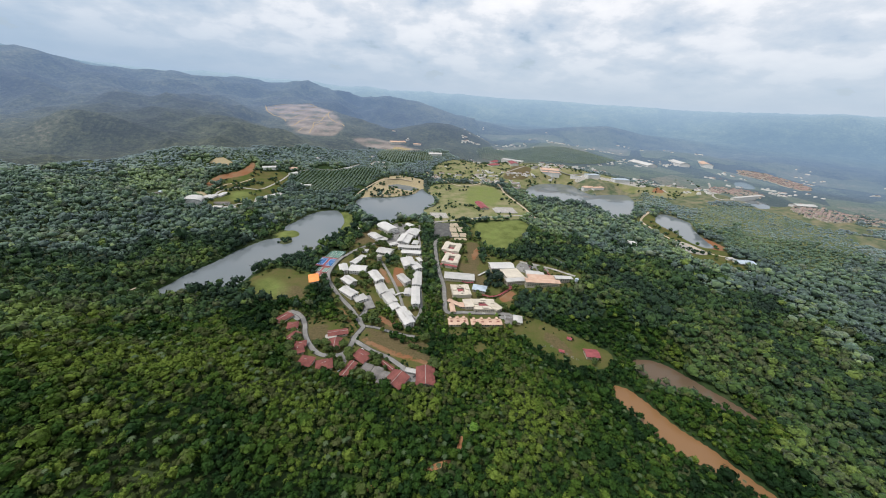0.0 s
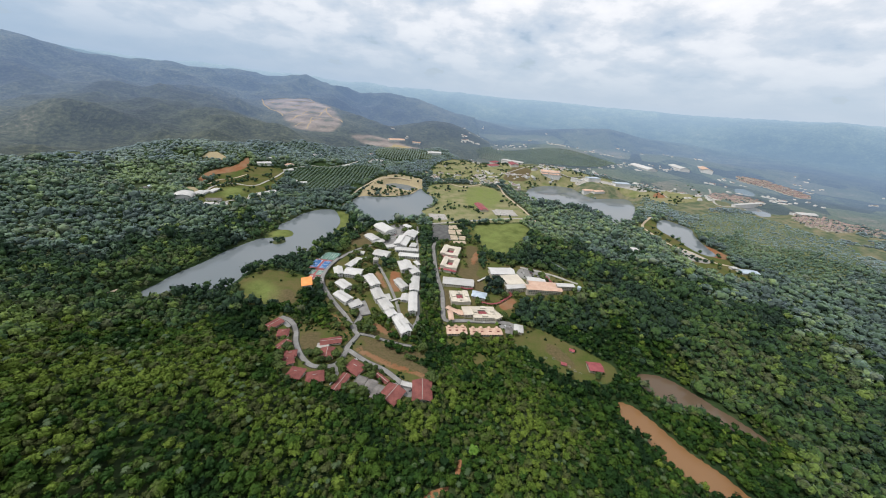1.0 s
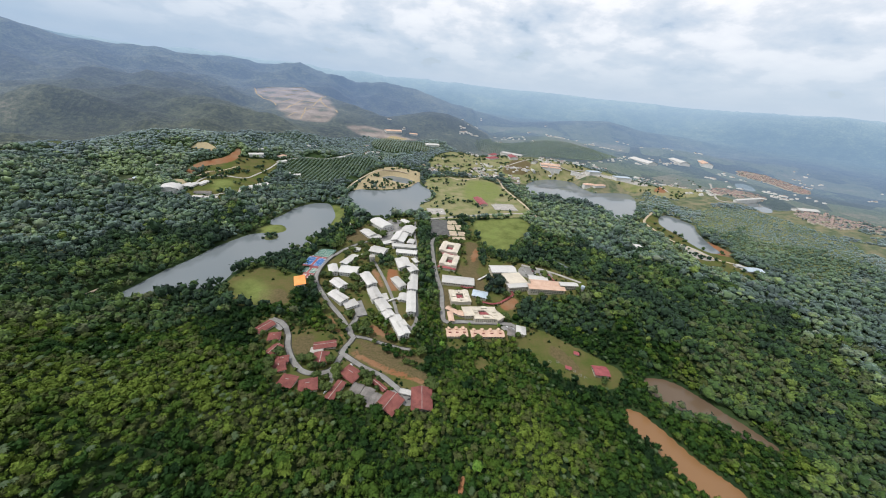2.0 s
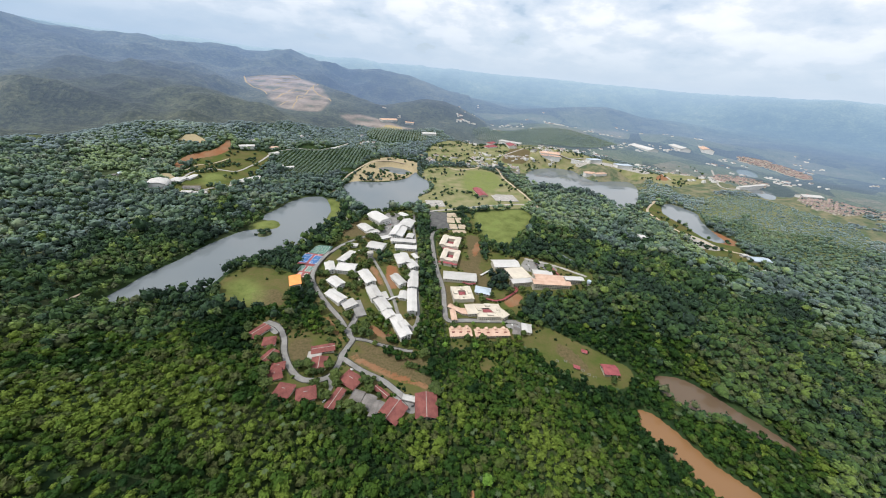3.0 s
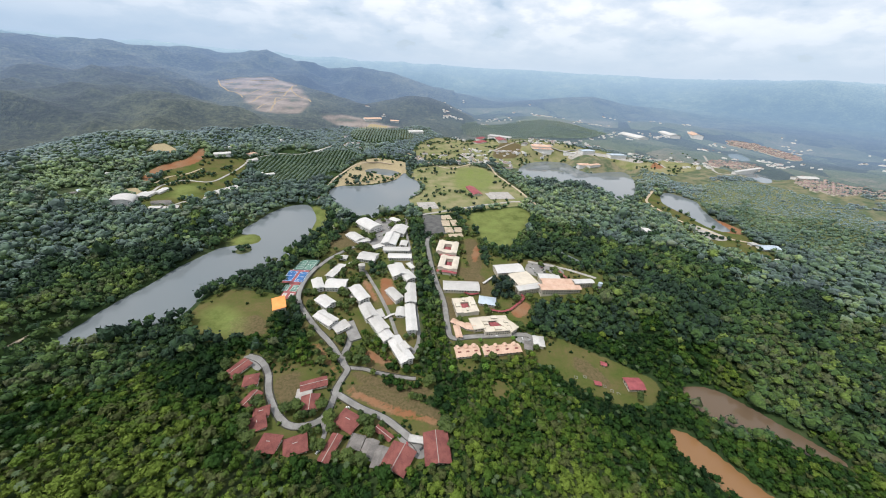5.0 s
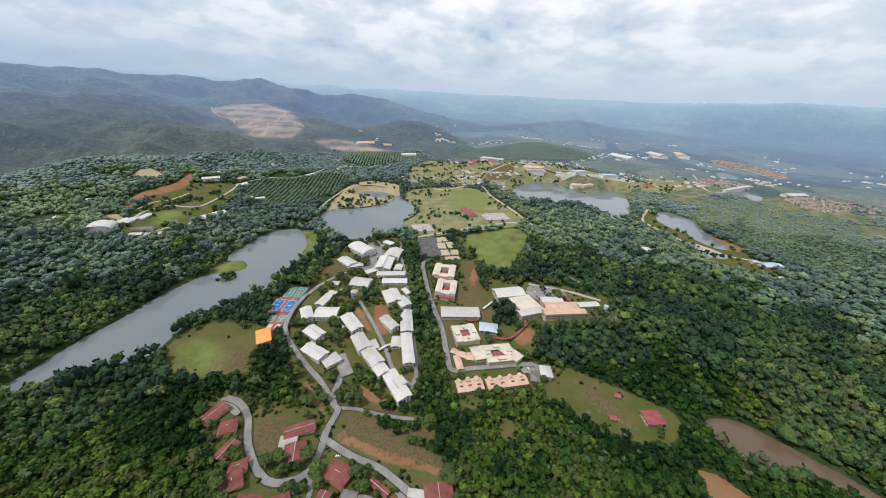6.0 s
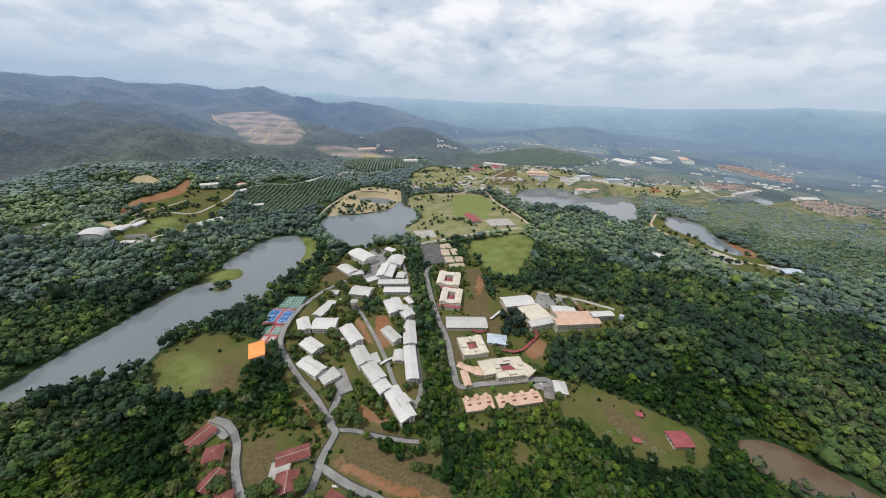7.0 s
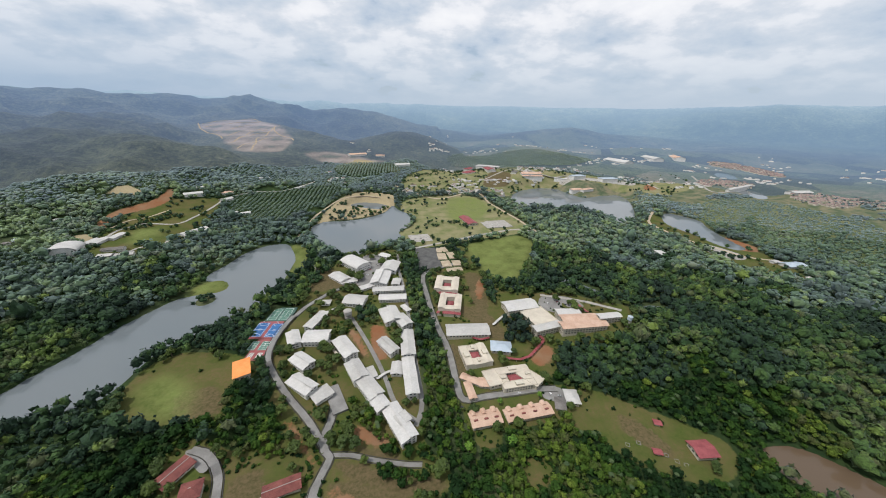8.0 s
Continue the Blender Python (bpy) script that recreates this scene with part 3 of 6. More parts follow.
HALLS += [
    (-26.1, 470.8, 54.2, 12.8, -86, 8, "gable", 2), (-40.6, 485.7, 18.2, 12.0, 85, 4, "gable", 1), (-69.3, 482.2, 16.0, 7.1, -68, 4, "shed", 1),
    (-148.1, 499.6, 26.0, 16.0, -41, 7, "split", 2), (-139.7, 466.4, 31.2, 15.3, -38, 7, "split", 2), (-117.9, 454.8, 18.6, 14.4, 40, 5, "shed", 1),
    (-64.6, 781.2, 22.4, 13.9, -37, 4, "gable", 1), (-42.7, 672.8, 19.3, 12.1, 81, 5, "gable", 1), (-182.4, 738.3, 10.6, 8.9, 38, 4, "shed", 1),
]
EAST = [  # name, place, roof, storeys, roof material, label
    ("school_hall", 52.6, 540.4, 55.9, 23.3, -3, 6, "gable", 1, ROOF_WHITE, "broad hall with a pale metal roof"),
    ("pavilion", 89.1, 506.8, 24.3, 17.9, -13, 5, "hip", 1, ROOF_BLUE, "pavilion with a pale blue metal roof and red trim"),
    ("flat_roof_annex", 108.3, 457.4, 26.1, 14.9, -52, 6, "flat", 2, ROOF_CREAM, "annex with a flat cream roof"),
    ("flat_roof_annex", 65.1, 459.1, 21.9, 15.0, -80, 5, "flat", 1, ROOF_CREAM, "annex with a flat sandy concrete roof"),
    ("terrace_wing", 37.3, 446.6, 21.7, 6.8, -85, 4, "gable", 1, ROOF_PINK, "narrow wing with a salmon tile roof"),
    ("terrace_wing", 41.8, 460.9, 23.7, 7.4, -34, 4, "gable", 1, ROOF_PINK, "narrow wing with a salmon tile roof"),
    ("terrace_wing", 56.0, 455.2, 11.7, 11.4, -9, 4, "gable", 1, ROOF_PINK, "narrow wing with a salmon tile roof"),
    ("terrace_block", 45.2, 411.5, 29.3, 15.3, 6, 5, "gable", 1, ROOF_PINK, "terrace with a salmon tile roof and rounded porches"),
    ("terrace_block", 90.4, 414.6, 48.1, 13.0, 6, 5, "gable", 1, ROOF_PINK, "terrace with a salmon tile roof and rounded porches"),
    ("small_hall", 144.6, 429.1, 17.1, 12.8, 78, 5, "hip", 1, ROOF_WHITE, "small cream hall with a pale hipped roof"),
    ("small_house", 128.5, 421.9, 13.6, 9.5, 70, 4, "hip", 1, ROOF_GREY, "small house with a brown-grey hipped roof"),
    ("college_wing", 140.3, 584.5, 48.0, 24.9, 8, 8, "gable", 2, ROOF_WHITE, "college wing with a grey-white metal roof"),
]
EAST += [
    ("college_wing", 157.4, 555.1, 35.4, 34.1, 16, 8, "flat", 2, ROOF_CREAM, "college wing with a flat cream roof"),
    ("college_block", 160.3, 531.3, 42.1, 12.1, 13, 10, "gable", 3, ROOF_WHITE, "three-storey cream block with a pale metal roof and window rows"),
    ("college_block", 208.9, 526.8, 64.5, 14.9, 1, 10, "gable", 3, ROOF_PINK, "three-storey cream block with a salmon roof and window rows"),
    ("college_wing", 210.4, 539.9, 52.9, 17.2, -1, 9.4, "gable", 2, ROOF_PINK, "college wing with a salmon tile roof"),
    ("college_wing", 202.4, 556.4, 33.6, 13.9, -5, 8, "flat", 2, ROOF_WHITE, "college wing with a flat white roof"),
    ("college_block", 250.6, 535.6, 32.2, 10.3, 3, 10, "gable", 3, ROOF_WHITE, "cream block with a pale roof at the hill's edge"),
    ("shelter_hall", 241.2, 364.1, 18.6, 15.2, -3, 5, "gable", 1, ROOF_BRIGHT, "open hall with a red metal roof on the meadow"),
    ("meadow_hut", 218.8, 394.0, 5.6, 4.2, -23, 3, "gable", 1, ROOF_BRIGHT, "small white hut with a red roof on the meadow"),
    ("meadow_hut", 197.7, 367.1, 6.0, 4.0, -18, 3, "gable", 1, ROOF_BRIGHT, "small white hut with a red roof on the meadow"),
    ("sports_hall", -203.7, 482.8, 25.6, 14.6, -67, 9, "shed", 1, ROOF_ORANGE, "shelter with a bright orange metal roof beside the courts"),
    ("pavilion", 144.6, 994.6, 67.5, 25.4, -78, 5, "gable", 1, ROOF_BRIGHT, "red-roofed pavilion beside the playing field"),
]
COTTAGES = [
    (-208.9, 377.8, 21.7, 12.3, 60, 4, "gable"), (-189.9, 363.3, 12.7, 12.3, 14, 4, "hip"), (-180.1, 340.6, 16.3, 10.3, 69, 4, "gable"),
    (-161.8, 312.4, 13.6, 12.6, -63, 4, "hip"), (-163.8, 325.1, 12.4, 9.8, 17, 4, "hip"), (-144.1, 293.0, 15.5, 13.9, -9, 4, "hip"),
    (-122.7, 292.4, 17.6, 15.1, 19, 4, "hip"), (-93.7, 291.4, 23.3, 8.4, 71, 4, "gable"), (-84.3, 319.9, 20.7, 16.6, -30, 4, "hip"),
    (-34.3, 281.3, 21.4, 21.2, 62, 5, "gable"), (-0.3, 289.8, 27.2, 21.1, -87, 5, "gable"), (-49.2, 307.4, 18.0, 4.7, -39, 3, "gable"),
    (-127.7, 363.7, 25.4, 10.7, 17, 4, "gable"), (-124.7, 339.0, 16.1, 16.1, -81, 4, "gable"),
]


# ---- mesh helpers ----
def link_mesh(name, verts, faces, material, parent=None, label="", smooth=False):
    me = bpy.data.meshes.new(name)
    me.from_pydata([tuple(map(float, v)) for v in verts], [], [tuple(map(int, f)) for f in faces])
    me.materials.append(material)
    if smooth:
        me.shade_smooth()
    ob = new(name, me)
    if parent is not None:
        ob.parent = parent
    return tagged(ob, label)


def part(name, bm, material, parent, label=""):
    me = bpy.data.meshes.new(name)
    bm.to_mesh(me)
    bm.free()
    me.materials.append(material)
    ob = new(name, me)
    ob.parent = parent
    return tagged(ob, label)


def share(name, me, parent, m):
    """One more object on a mesh that others use too."""
    ob = new(name, me)
    ob.parent, ob.matrix_basis = parent, m
    return ob


def box(bm, x0, y0, z0, x1, y1, z1):
    v = [bm.verts.new(p) for p in ((x0, y0, z0), (x1, y0, z0), (x1, y1, z0), (x0, y1, z0), (x0, y0, z1), (x1, y0, z1), (x1, y1, z1), (x0, y1, z1))]
    for f in ((3, 2, 1, 0), (4, 5, 6, 7), (0, 1, 5, 4), (1, 2, 6, 5), (2, 3, 7, 6), (3, 0, 4, 7)):
        bm.faces.new([v[i] for i in f])


def one_z(x, y):
    return float(ground_z(x, y)[0])


# ---- ground ----
GRASS_AREAS = [CAMPUS_WEST, CAMPUS_EAST, PITCH, PARK, SPIT, PENINSULA, HUT_MEADOW, LEFT_PITCH, HOUSES, VALLEY, VALLEY_FAR, TOWN_FIELD, DAM_MEADOW, BACK_LAWN, BANK_ROAD, FIELD_EDGE]
DRY_AREAS = [QUARRY, RED_CUT_TWO, [(-653, 838), (-664, 875), (-631, 868), (-612, 831), (-633, 826)], PARK_WEST, [(-457, 1720), (-373, 1847), (-208, 1775), (-74, 1677), (-196, 1653), (-395, 1698)]]
PALE_AREAS = [PARK, VALLEY_FAR, TOWN_FIELD]  # mown and sun-bleached grass
EARTH_AREAS = [RED_CUT, [(752, 862), (763, 821), (770, 766), (730, 740), (709, 770), (703, 807)], [(856, 1273), (940, 1356), (936, 1297), (898, 1260)]]


def stretch(lo, hi, step, out_lo, out_hi, grow=1.06):
    mid = list(np.arange(lo, hi + 0.1, step))
    s, a = step, lo
    left = []
    while a > out_lo:
        s *= grow
        a -= s
        left.append(a)
    s, b = step, hi
    right = []
    while b < out_hi:
        s *= grow
        b += s
        right.append(b)
    return np.array(left[::-1] + mid + right)


FAR_EDGE = 1700.0  # from here on the land is a backdrop with blue haze in its glow


def far_side(x, y):
    """Metres beyond the edge of the backdrop; in the hills to the west it begins sooner."""
    return np.hypot(x, y) - FAR_EDGE + 260 * np.clip((-x - 350) / 350, 0, 1) + 90 * rough_noise(x / 110, y / 110, 2)


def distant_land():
    """Woods, fields and cleared patches far away, with the blue haze of the distance painted in as glow."""
    m = bpy.data.materials.new("distant_land")
    m.use_nodes = True
    add, wire = nodes_of(m.node_tree)
    links = m.node_tree.links
    geo = add("ShaderNodeNewGeometry")
    broad = add("ShaderNodeTexNoise", Scale=0.0016, Detail=6.0, Roughness=0.6)
    fine = add("ShaderNodeTexNoise", Scale=0.011, Detail=6.0, Roughness=0.65)
    wire(geo, "Position", broad, "Vector"), wire(geo, "Position", fine, "Vector")
    crowns = add("ShaderNodeTexNoise", Scale=0.07, Detail=4.0, Roughness=0.7)
    wire(geo, "Position", crowns, "Vector")
    ramp = add("ShaderNodeValToRGB")
    ramp_of(ramp, [(0.28, (0.006, 0.012, 0.012, 1)), (0.44, (0.017, 0.026, 0.021, 1)), (0.54, (0.042, 0.054, 0.034, 1)), (0.63, (0.076, 0.084, 0.050, 1)), (0.74, (0.17, 0.155, 0.115, 1))])
    both = add("ShaderNodeMix", data_type="FLOAT")
    both.inputs[0].default_value = 0.45
    wire(broad, 0, both, 2), wire(fine, 0, both, 3)
    third = add("ShaderNodeMix", data_type="FLOAT")
    third.inputs[0].default_value = 0.42
    wire(both, 0, third, 2), wire(crowns, 0, third, 3)
    wide = add("ShaderNodeMapRange", clamp=False)
    for key, v in (("From Min", 0.36), ("From Max", 0.66), ("To Min", 0.28), ("To Max", 0.74)):
        wide.inputs[key].default_value = v
    wire(third, 0, wide, 0), wire(wide, 0, ramp, 0)
    # fields between the woods on the plain
    spot = add("ShaderNodeSeparateXYZ")
    wire(geo, "Position", spot, 0)
    side = add("ShaderNodeMapRange")
    side.inputs["From Min"].default_value, side.inputs["From Max"].default_value = 50, 450
    wire(spot, "X", side, 0)
    reach = add("ShaderNodeVectorMath", operation="LENGTH")
    wire(geo, "Position", reach, 0)
    fade = add("ShaderNodeMapRange")
    for key, v in (("From Min", 2500), ("From Max", 3500), ("To Min", 0.85), ("To Max", 0.0)):
        fade.inputs[key].default_value = v
    links.new(reach.outputs["Value"], fade.inputs[0])
    tilled = add("ShaderNodeMath", operation="MULTIPLY")
    wire(side, 0, tilled, 0), wire(fade, 0, tilled, 1)
    plots = add("ShaderNodeTexVoronoi", Scale=0.0050, Randomness=1.0)
    stretched = add("ShaderNodeMapping")
    stretched.inputs["Scale"].default_value, stretched.inputs["Rotation"].default_value = (1.0, 0.8, 1.0), (0, 0, 0.5)
    wire(geo, "Position", stretched, "Vector"), wire(stretched, 0, plots, "Vector")
    tone = add("ShaderNodeSeparateColor")
    wire(plots, "Color", tone, 0)
    crop = add("ShaderNodeValToRGB")
    ramp_of(crop, [(0.0, (0.020, 0.034, 0.022, 1)), (0.45, (0.028, 0.046, 0.026, 1)), (0.55, (0.070, 0.100, 0.046, 1)), (0.75, (0.090, 0.112, 0.058, 1)), (0.85, (0.14, 0.130, 0.085, 1)), (1.0, (0.20, 0.18, 0.125, 1))])
    mixed = add("ShaderNodeMath", operation="MULTIPLY_ADD")
    mixed.inputs[1].default_value = 0.55
    shifted = add("ShaderNodeMath", operation="MULTIPLY_ADD")
    shifted.inputs[1].default_value, shifted.inputs[2].default_value = 2.2, -0.85
    wire(third, 0, shifted, 0), wire(tone, 0, mixed, 0), wire(shifted, 0, mixed, 2)
    wire(mixed, 0, crop, 0)
    patch = add("ShaderNodeMix", data_type="RGBA")
    wire(tilled, 0, patch, 0)
    pa, pb = [q for q in patch.inputs if q.type == "RGBA"]
    links.new(ramp.outputs[0], pa), links.new(crop.outputs[0], pb)
    # cut rock and earth in the quarry
    face = add("ShaderNodeValToRGB")
    ramp_of(face, [(0.36, (0.08, 0.085, 0.05, 1)), (0.46, (0.155, 0.125, 0.09, 1)), (0.56, (0.21, 0.165, 0.125, 1)), (0.68, (0.27, 0.22, 0.175, 1))])
    # grass and scree on the benches, bare risers between them
    level = add("ShaderNodeSeparateXYZ")
    wire(geo, "Position", level, 0)
    bench = add("ShaderNodeMath", operation="MULTIPLY")
    bench.inputs[1].default_value = 2 * math.pi / 21
    wire(level, "Z", bench, 0)
    wave = add("ShaderNodeMath", operation="SINE")
    wire(bench, 0, wave, 0)
    streak = add("ShaderNodeMath", operation="MULTIPLY_ADD")
    streak.inputs[1].default_value = 0.075
    wire(wave, 0, streak, 0), wire(fine, 0, streak, 2)
    wire(streak, 0, face, 0)
    att_node = add("ShaderNodeAttribute", attribute_name="cover")
    sep = add("ShaderNodeSeparateColor")
    wire(att_node, "Color", sep, 0)
    cut = add("ShaderNodeMix", data_type="RGBA")
    links.new(sep.outputs[1], cut.inputs[0])
    ca, cb = [q for q in cut.inputs if q.type == "RGBA"]
    links.new([q for q in patch.outputs if q.type == "RGBA"][0], ca), links.new(face.outputs[0], cb)
    sh = add("ShaderNodeBsdfPrincipled", Roughness=0.9)
    links.new([q for q in cut.outputs if q.type == "RGBA"][0], sh.inputs["Base Color"])
    bump = add("ShaderNodeBump", Strength=1.0, Distance=14.0)
    wire(crowns, 0, bump, "Height"), wire(bump, "Normal", sh, "Normal")
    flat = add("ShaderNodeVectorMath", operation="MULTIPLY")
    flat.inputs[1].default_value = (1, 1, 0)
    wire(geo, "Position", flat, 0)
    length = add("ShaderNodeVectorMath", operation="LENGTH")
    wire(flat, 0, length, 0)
    # Haze painted as emission, brighter with distance from the origin.
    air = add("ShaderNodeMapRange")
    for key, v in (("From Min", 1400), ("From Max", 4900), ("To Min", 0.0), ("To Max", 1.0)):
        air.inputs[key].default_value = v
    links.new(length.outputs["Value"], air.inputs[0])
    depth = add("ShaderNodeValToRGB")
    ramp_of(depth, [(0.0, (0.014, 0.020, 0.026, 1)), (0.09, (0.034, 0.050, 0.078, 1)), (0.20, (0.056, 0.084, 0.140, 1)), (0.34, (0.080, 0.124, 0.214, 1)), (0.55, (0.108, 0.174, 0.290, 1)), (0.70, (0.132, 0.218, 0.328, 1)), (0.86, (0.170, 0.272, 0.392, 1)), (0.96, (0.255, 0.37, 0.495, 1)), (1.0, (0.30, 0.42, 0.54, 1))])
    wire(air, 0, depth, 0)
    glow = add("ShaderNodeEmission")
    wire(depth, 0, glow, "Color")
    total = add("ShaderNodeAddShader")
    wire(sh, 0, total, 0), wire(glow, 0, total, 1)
    out = add("ShaderNodeOutputMaterial")
    wire(total, 0, out, "Surface")
    return m


def make_ground():
    gx, gy = stretch(-560, 800, 5.0, -4700, 4700, 1.026), stretch(120, 1250, 5.0, -1500, 4850, 1.02)
    x, y = np.meshgrid(gx, gy)
    x, y = x.ravel(), y.ravel()
    z = ground_z(x, y)
    n, k = len(gx), len(gy)
    i = (np.arange(k - 1)[:, None] * n + np.arange(n - 1)[None]).ravel()
    quads = np.stack([i, i + 1, i + n + 1, i + n], 1)
    mx, my = x[quads].mean(1), y[quads].mean(1)
    beyond = (far_side(mx, my) > 0) | (inside(mx, my, QUARRY) < 25)
    cover = np.zeros((len(x), 4))
    for c, areas in enumerate((GRASS_AREAS, DRY_AREAS, EARTH_AREAS + EARTH_CAMPUS, LUSH)):
        best = np.full(len(x), 60.0)
        for a in areas:
            best = np.minimum(best, inside(x, y, a))
        cover[:, c] = np.clip(0.5 - best / (10 if c == 0 else 20), 0, 1)
    cover[:, 3] = np.where(inside(x, y, SCRUB) < 8, np.minimum(cover[:, 3], 0.38), cover[:, 3])
    worn = np.full(len(x), 60.0)
    for a in DRY_CAMPUS:
        worn = np.minimum(worn, inside(x, y, a))
    worn = np.clip(0.5 - worn / 20, 0, 1)
    bleached = np.full(len(x), 60.0)
    for a in PALE_AREAS:
        bleached = np.minimum(bleached, inside(x, y, a))
    bleached = np.clip(0.5 - bleached / 20, 0, 1)
    made = []
    for name, pick in (("ground", quads[~beyond]), ("backdrop", quads[beyond])):
        used, back = np.unique(pick, return_inverse=True)
        me = bpy.data.meshes.new(name)
        me.from_pydata(np.stack([x, y, z], 1)[used].tolist(), [], back.reshape(-1, 4).tolist())
        me.color_attributes.new("cover", "FLOAT_COLOR", "POINT").data.foreach_set("color", cover[used].ravel())
        me.attributes.new("worn", "FLOAT", "POINT").data.foreach_set("value", worn[used].astype(np.float32))
        me.attributes.new("bleached", "FLOAT", "POINT").data.foreach_set("value", bleached[used].astype(np.float32))
        me.shade_smooth()
        made.append(new(name, me))
    ob, far = made
    tagged(ob, "wooded valley floor with grass clearings and bare earth", "ground", kind="structure")
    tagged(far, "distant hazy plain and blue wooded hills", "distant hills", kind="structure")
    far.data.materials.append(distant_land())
    me = ob.data
    m = bpy.data.materials.new("land")
    m.use_nodes = True
    add, wire = nodes_of(m.node_tree)
    links = m.node_tree.links
    geo = add("ShaderNodeNewGeometry")

    def noise_at(scale, detail=5.0):
        t = add("ShaderNodeTexNoise", Scale=scale, Detail=detail, Roughness=0.62)
        wire(geo, "Position", t, "Vector")
        return t

    def blend(fac, a, b):
        t = add("ShaderNodeMix", data_type="RGBA")
        links.new(fac, t.inputs[0])
        for s, v in zip([s for s in t.inputs if s.type == "RGBA"], (a, b)):
            if isinstance(v, tuple):
                s.default_value = (*v, 1)
            else:
                links.new(v, s)
        return [s for s in t.outputs if s.type == "RGBA"][0]

    def sharpen(node, lo, hi):
        t = add("ShaderNodeMapRange")
        t.inputs["From Min"].default_value, t.inputs["From Max"].default_value = lo, hi
        links.new(node, t.inputs[0])
        return t.outputs[0]

    broad, middle, fine, patchy = noise_at(0.004), noise_at(0.03), noise_at(0.35, 6.0), noise_at(0.09, 4.0)
    wood = blend(sharpen(middle.outputs[0], 0.35, 0.65), (0.014, 0.030, 0.012), (0.036, 0.058, 0.020))
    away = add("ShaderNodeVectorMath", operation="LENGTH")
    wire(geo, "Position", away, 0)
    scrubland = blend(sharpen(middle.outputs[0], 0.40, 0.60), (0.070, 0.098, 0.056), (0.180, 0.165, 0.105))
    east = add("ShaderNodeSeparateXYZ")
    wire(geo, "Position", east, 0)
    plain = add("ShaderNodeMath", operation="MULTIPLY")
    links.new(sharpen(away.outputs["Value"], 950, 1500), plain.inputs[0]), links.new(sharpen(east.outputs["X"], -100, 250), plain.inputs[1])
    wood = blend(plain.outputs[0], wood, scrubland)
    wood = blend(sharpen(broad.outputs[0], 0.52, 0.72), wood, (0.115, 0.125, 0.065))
    grass = blend(sharpen(middle.outputs[0], 0.38, 0.62), (0.052, 0.076, 0.017), (0.122, 0.092, 0.045))
    grass = blend(sharpen(fine.outputs[0], 0.35, 0.7), grass, (0.080, 0.092, 0.026))
    dry = blend(sharpen(fine.outputs[0], 0.3, 0.7), (0.26, 0.215, 0.125), (0.34, 0.29, 0.185))
    earth = blend(sharpen(middle.outputs[0], 0.35, 0.65), (0.21, 0.090, 0.042), (0.22, 0.135, 0.080))
    att_node = add("ShaderNodeAttribute", attribute_name="cover")
    sep = add("ShaderNodeSeparateColor")
    wire(att_node, "Color", sep, 0)

    def masked(source):
        t = add("ShaderNodeMath", operation="ADD")
        links.new(source, t.inputs[0])
        j = add("ShaderNodeMath", operation="MULTIPLY_ADD")
        j.inputs[1].default_value, j.inputs[2].default_value = 1.1, -0.55
        both = add("ShaderNodeMix", data_type="FLOAT")
        both.inputs[0].default_value = 0.6
        wire(fine, 0, both, 2), wire(patchy, 0, both, 3)
        links.new(both.outputs[0], j.inputs[0])
        wire(j, 0, t, 1)
        return sharpen(t.outputs[0], 0.42, 0.58)

    worn_node = add("ShaderNodeAttribute", attribute_name="worn")
    col = blend(masked(sep.outputs[0]), wood, grass)
    bleached_node = add("ShaderNodeAttribute", attribute_name="bleached")
    meadow = blend(sharpen(middle.outputs[0], 0.38, 0.62), (0.135, 0.155, 0.062), (0.225, 0.205, 0.115))
    col = blend(masked(bleached_node.outputs["Fac"]), col, meadow)
    thin = blend(sharpen(fine.outputs[0], 0.35, 0.65), (0.072, 0.064, 0.028), (0.128, 0.098, 0.054))
    col = blend(masked(worn_node.outputs["Fac"]), col, thin)
    col = blend(masked(sep.outputs[1]), col, dry)
    lush_t = add("ShaderNodeMath", operation="MULTIPLY")
    links.new(att_node.outputs["Alpha"], lush_t.inputs[0])
    links.new(sharpen(middle.outputs[0], 0.25, 0.6), lush_t.inputs[1])
    lush = blend(sharpen(fine.outputs[0], 0.3, 0.7), (0.118, 0.158, 0.040), (0.165, 0.190, 0.066))
    col = blend(lush_t.outputs[0], col, lush)
    col = blend(masked(sep.outputs[2]), col, earth)
    sh = add("ShaderNodeBsdfPrincipled", Roughness=0.9)
    sh.inputs["Specular IOR Level"].default_value = 0.06
    links.new(col, sh.inputs["Base Color"])
    bmp = add("ShaderNodeBump", Strength=0.5, Distance=1.0)
    wire(fine, 0, bmp, "Height"), wire(bmp, "Normal", sh, "Normal")
    out = add("ShaderNodeOutputMaterial")
    wire(sh, 0, out, "Surface")
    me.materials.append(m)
    return ob


make_ground()

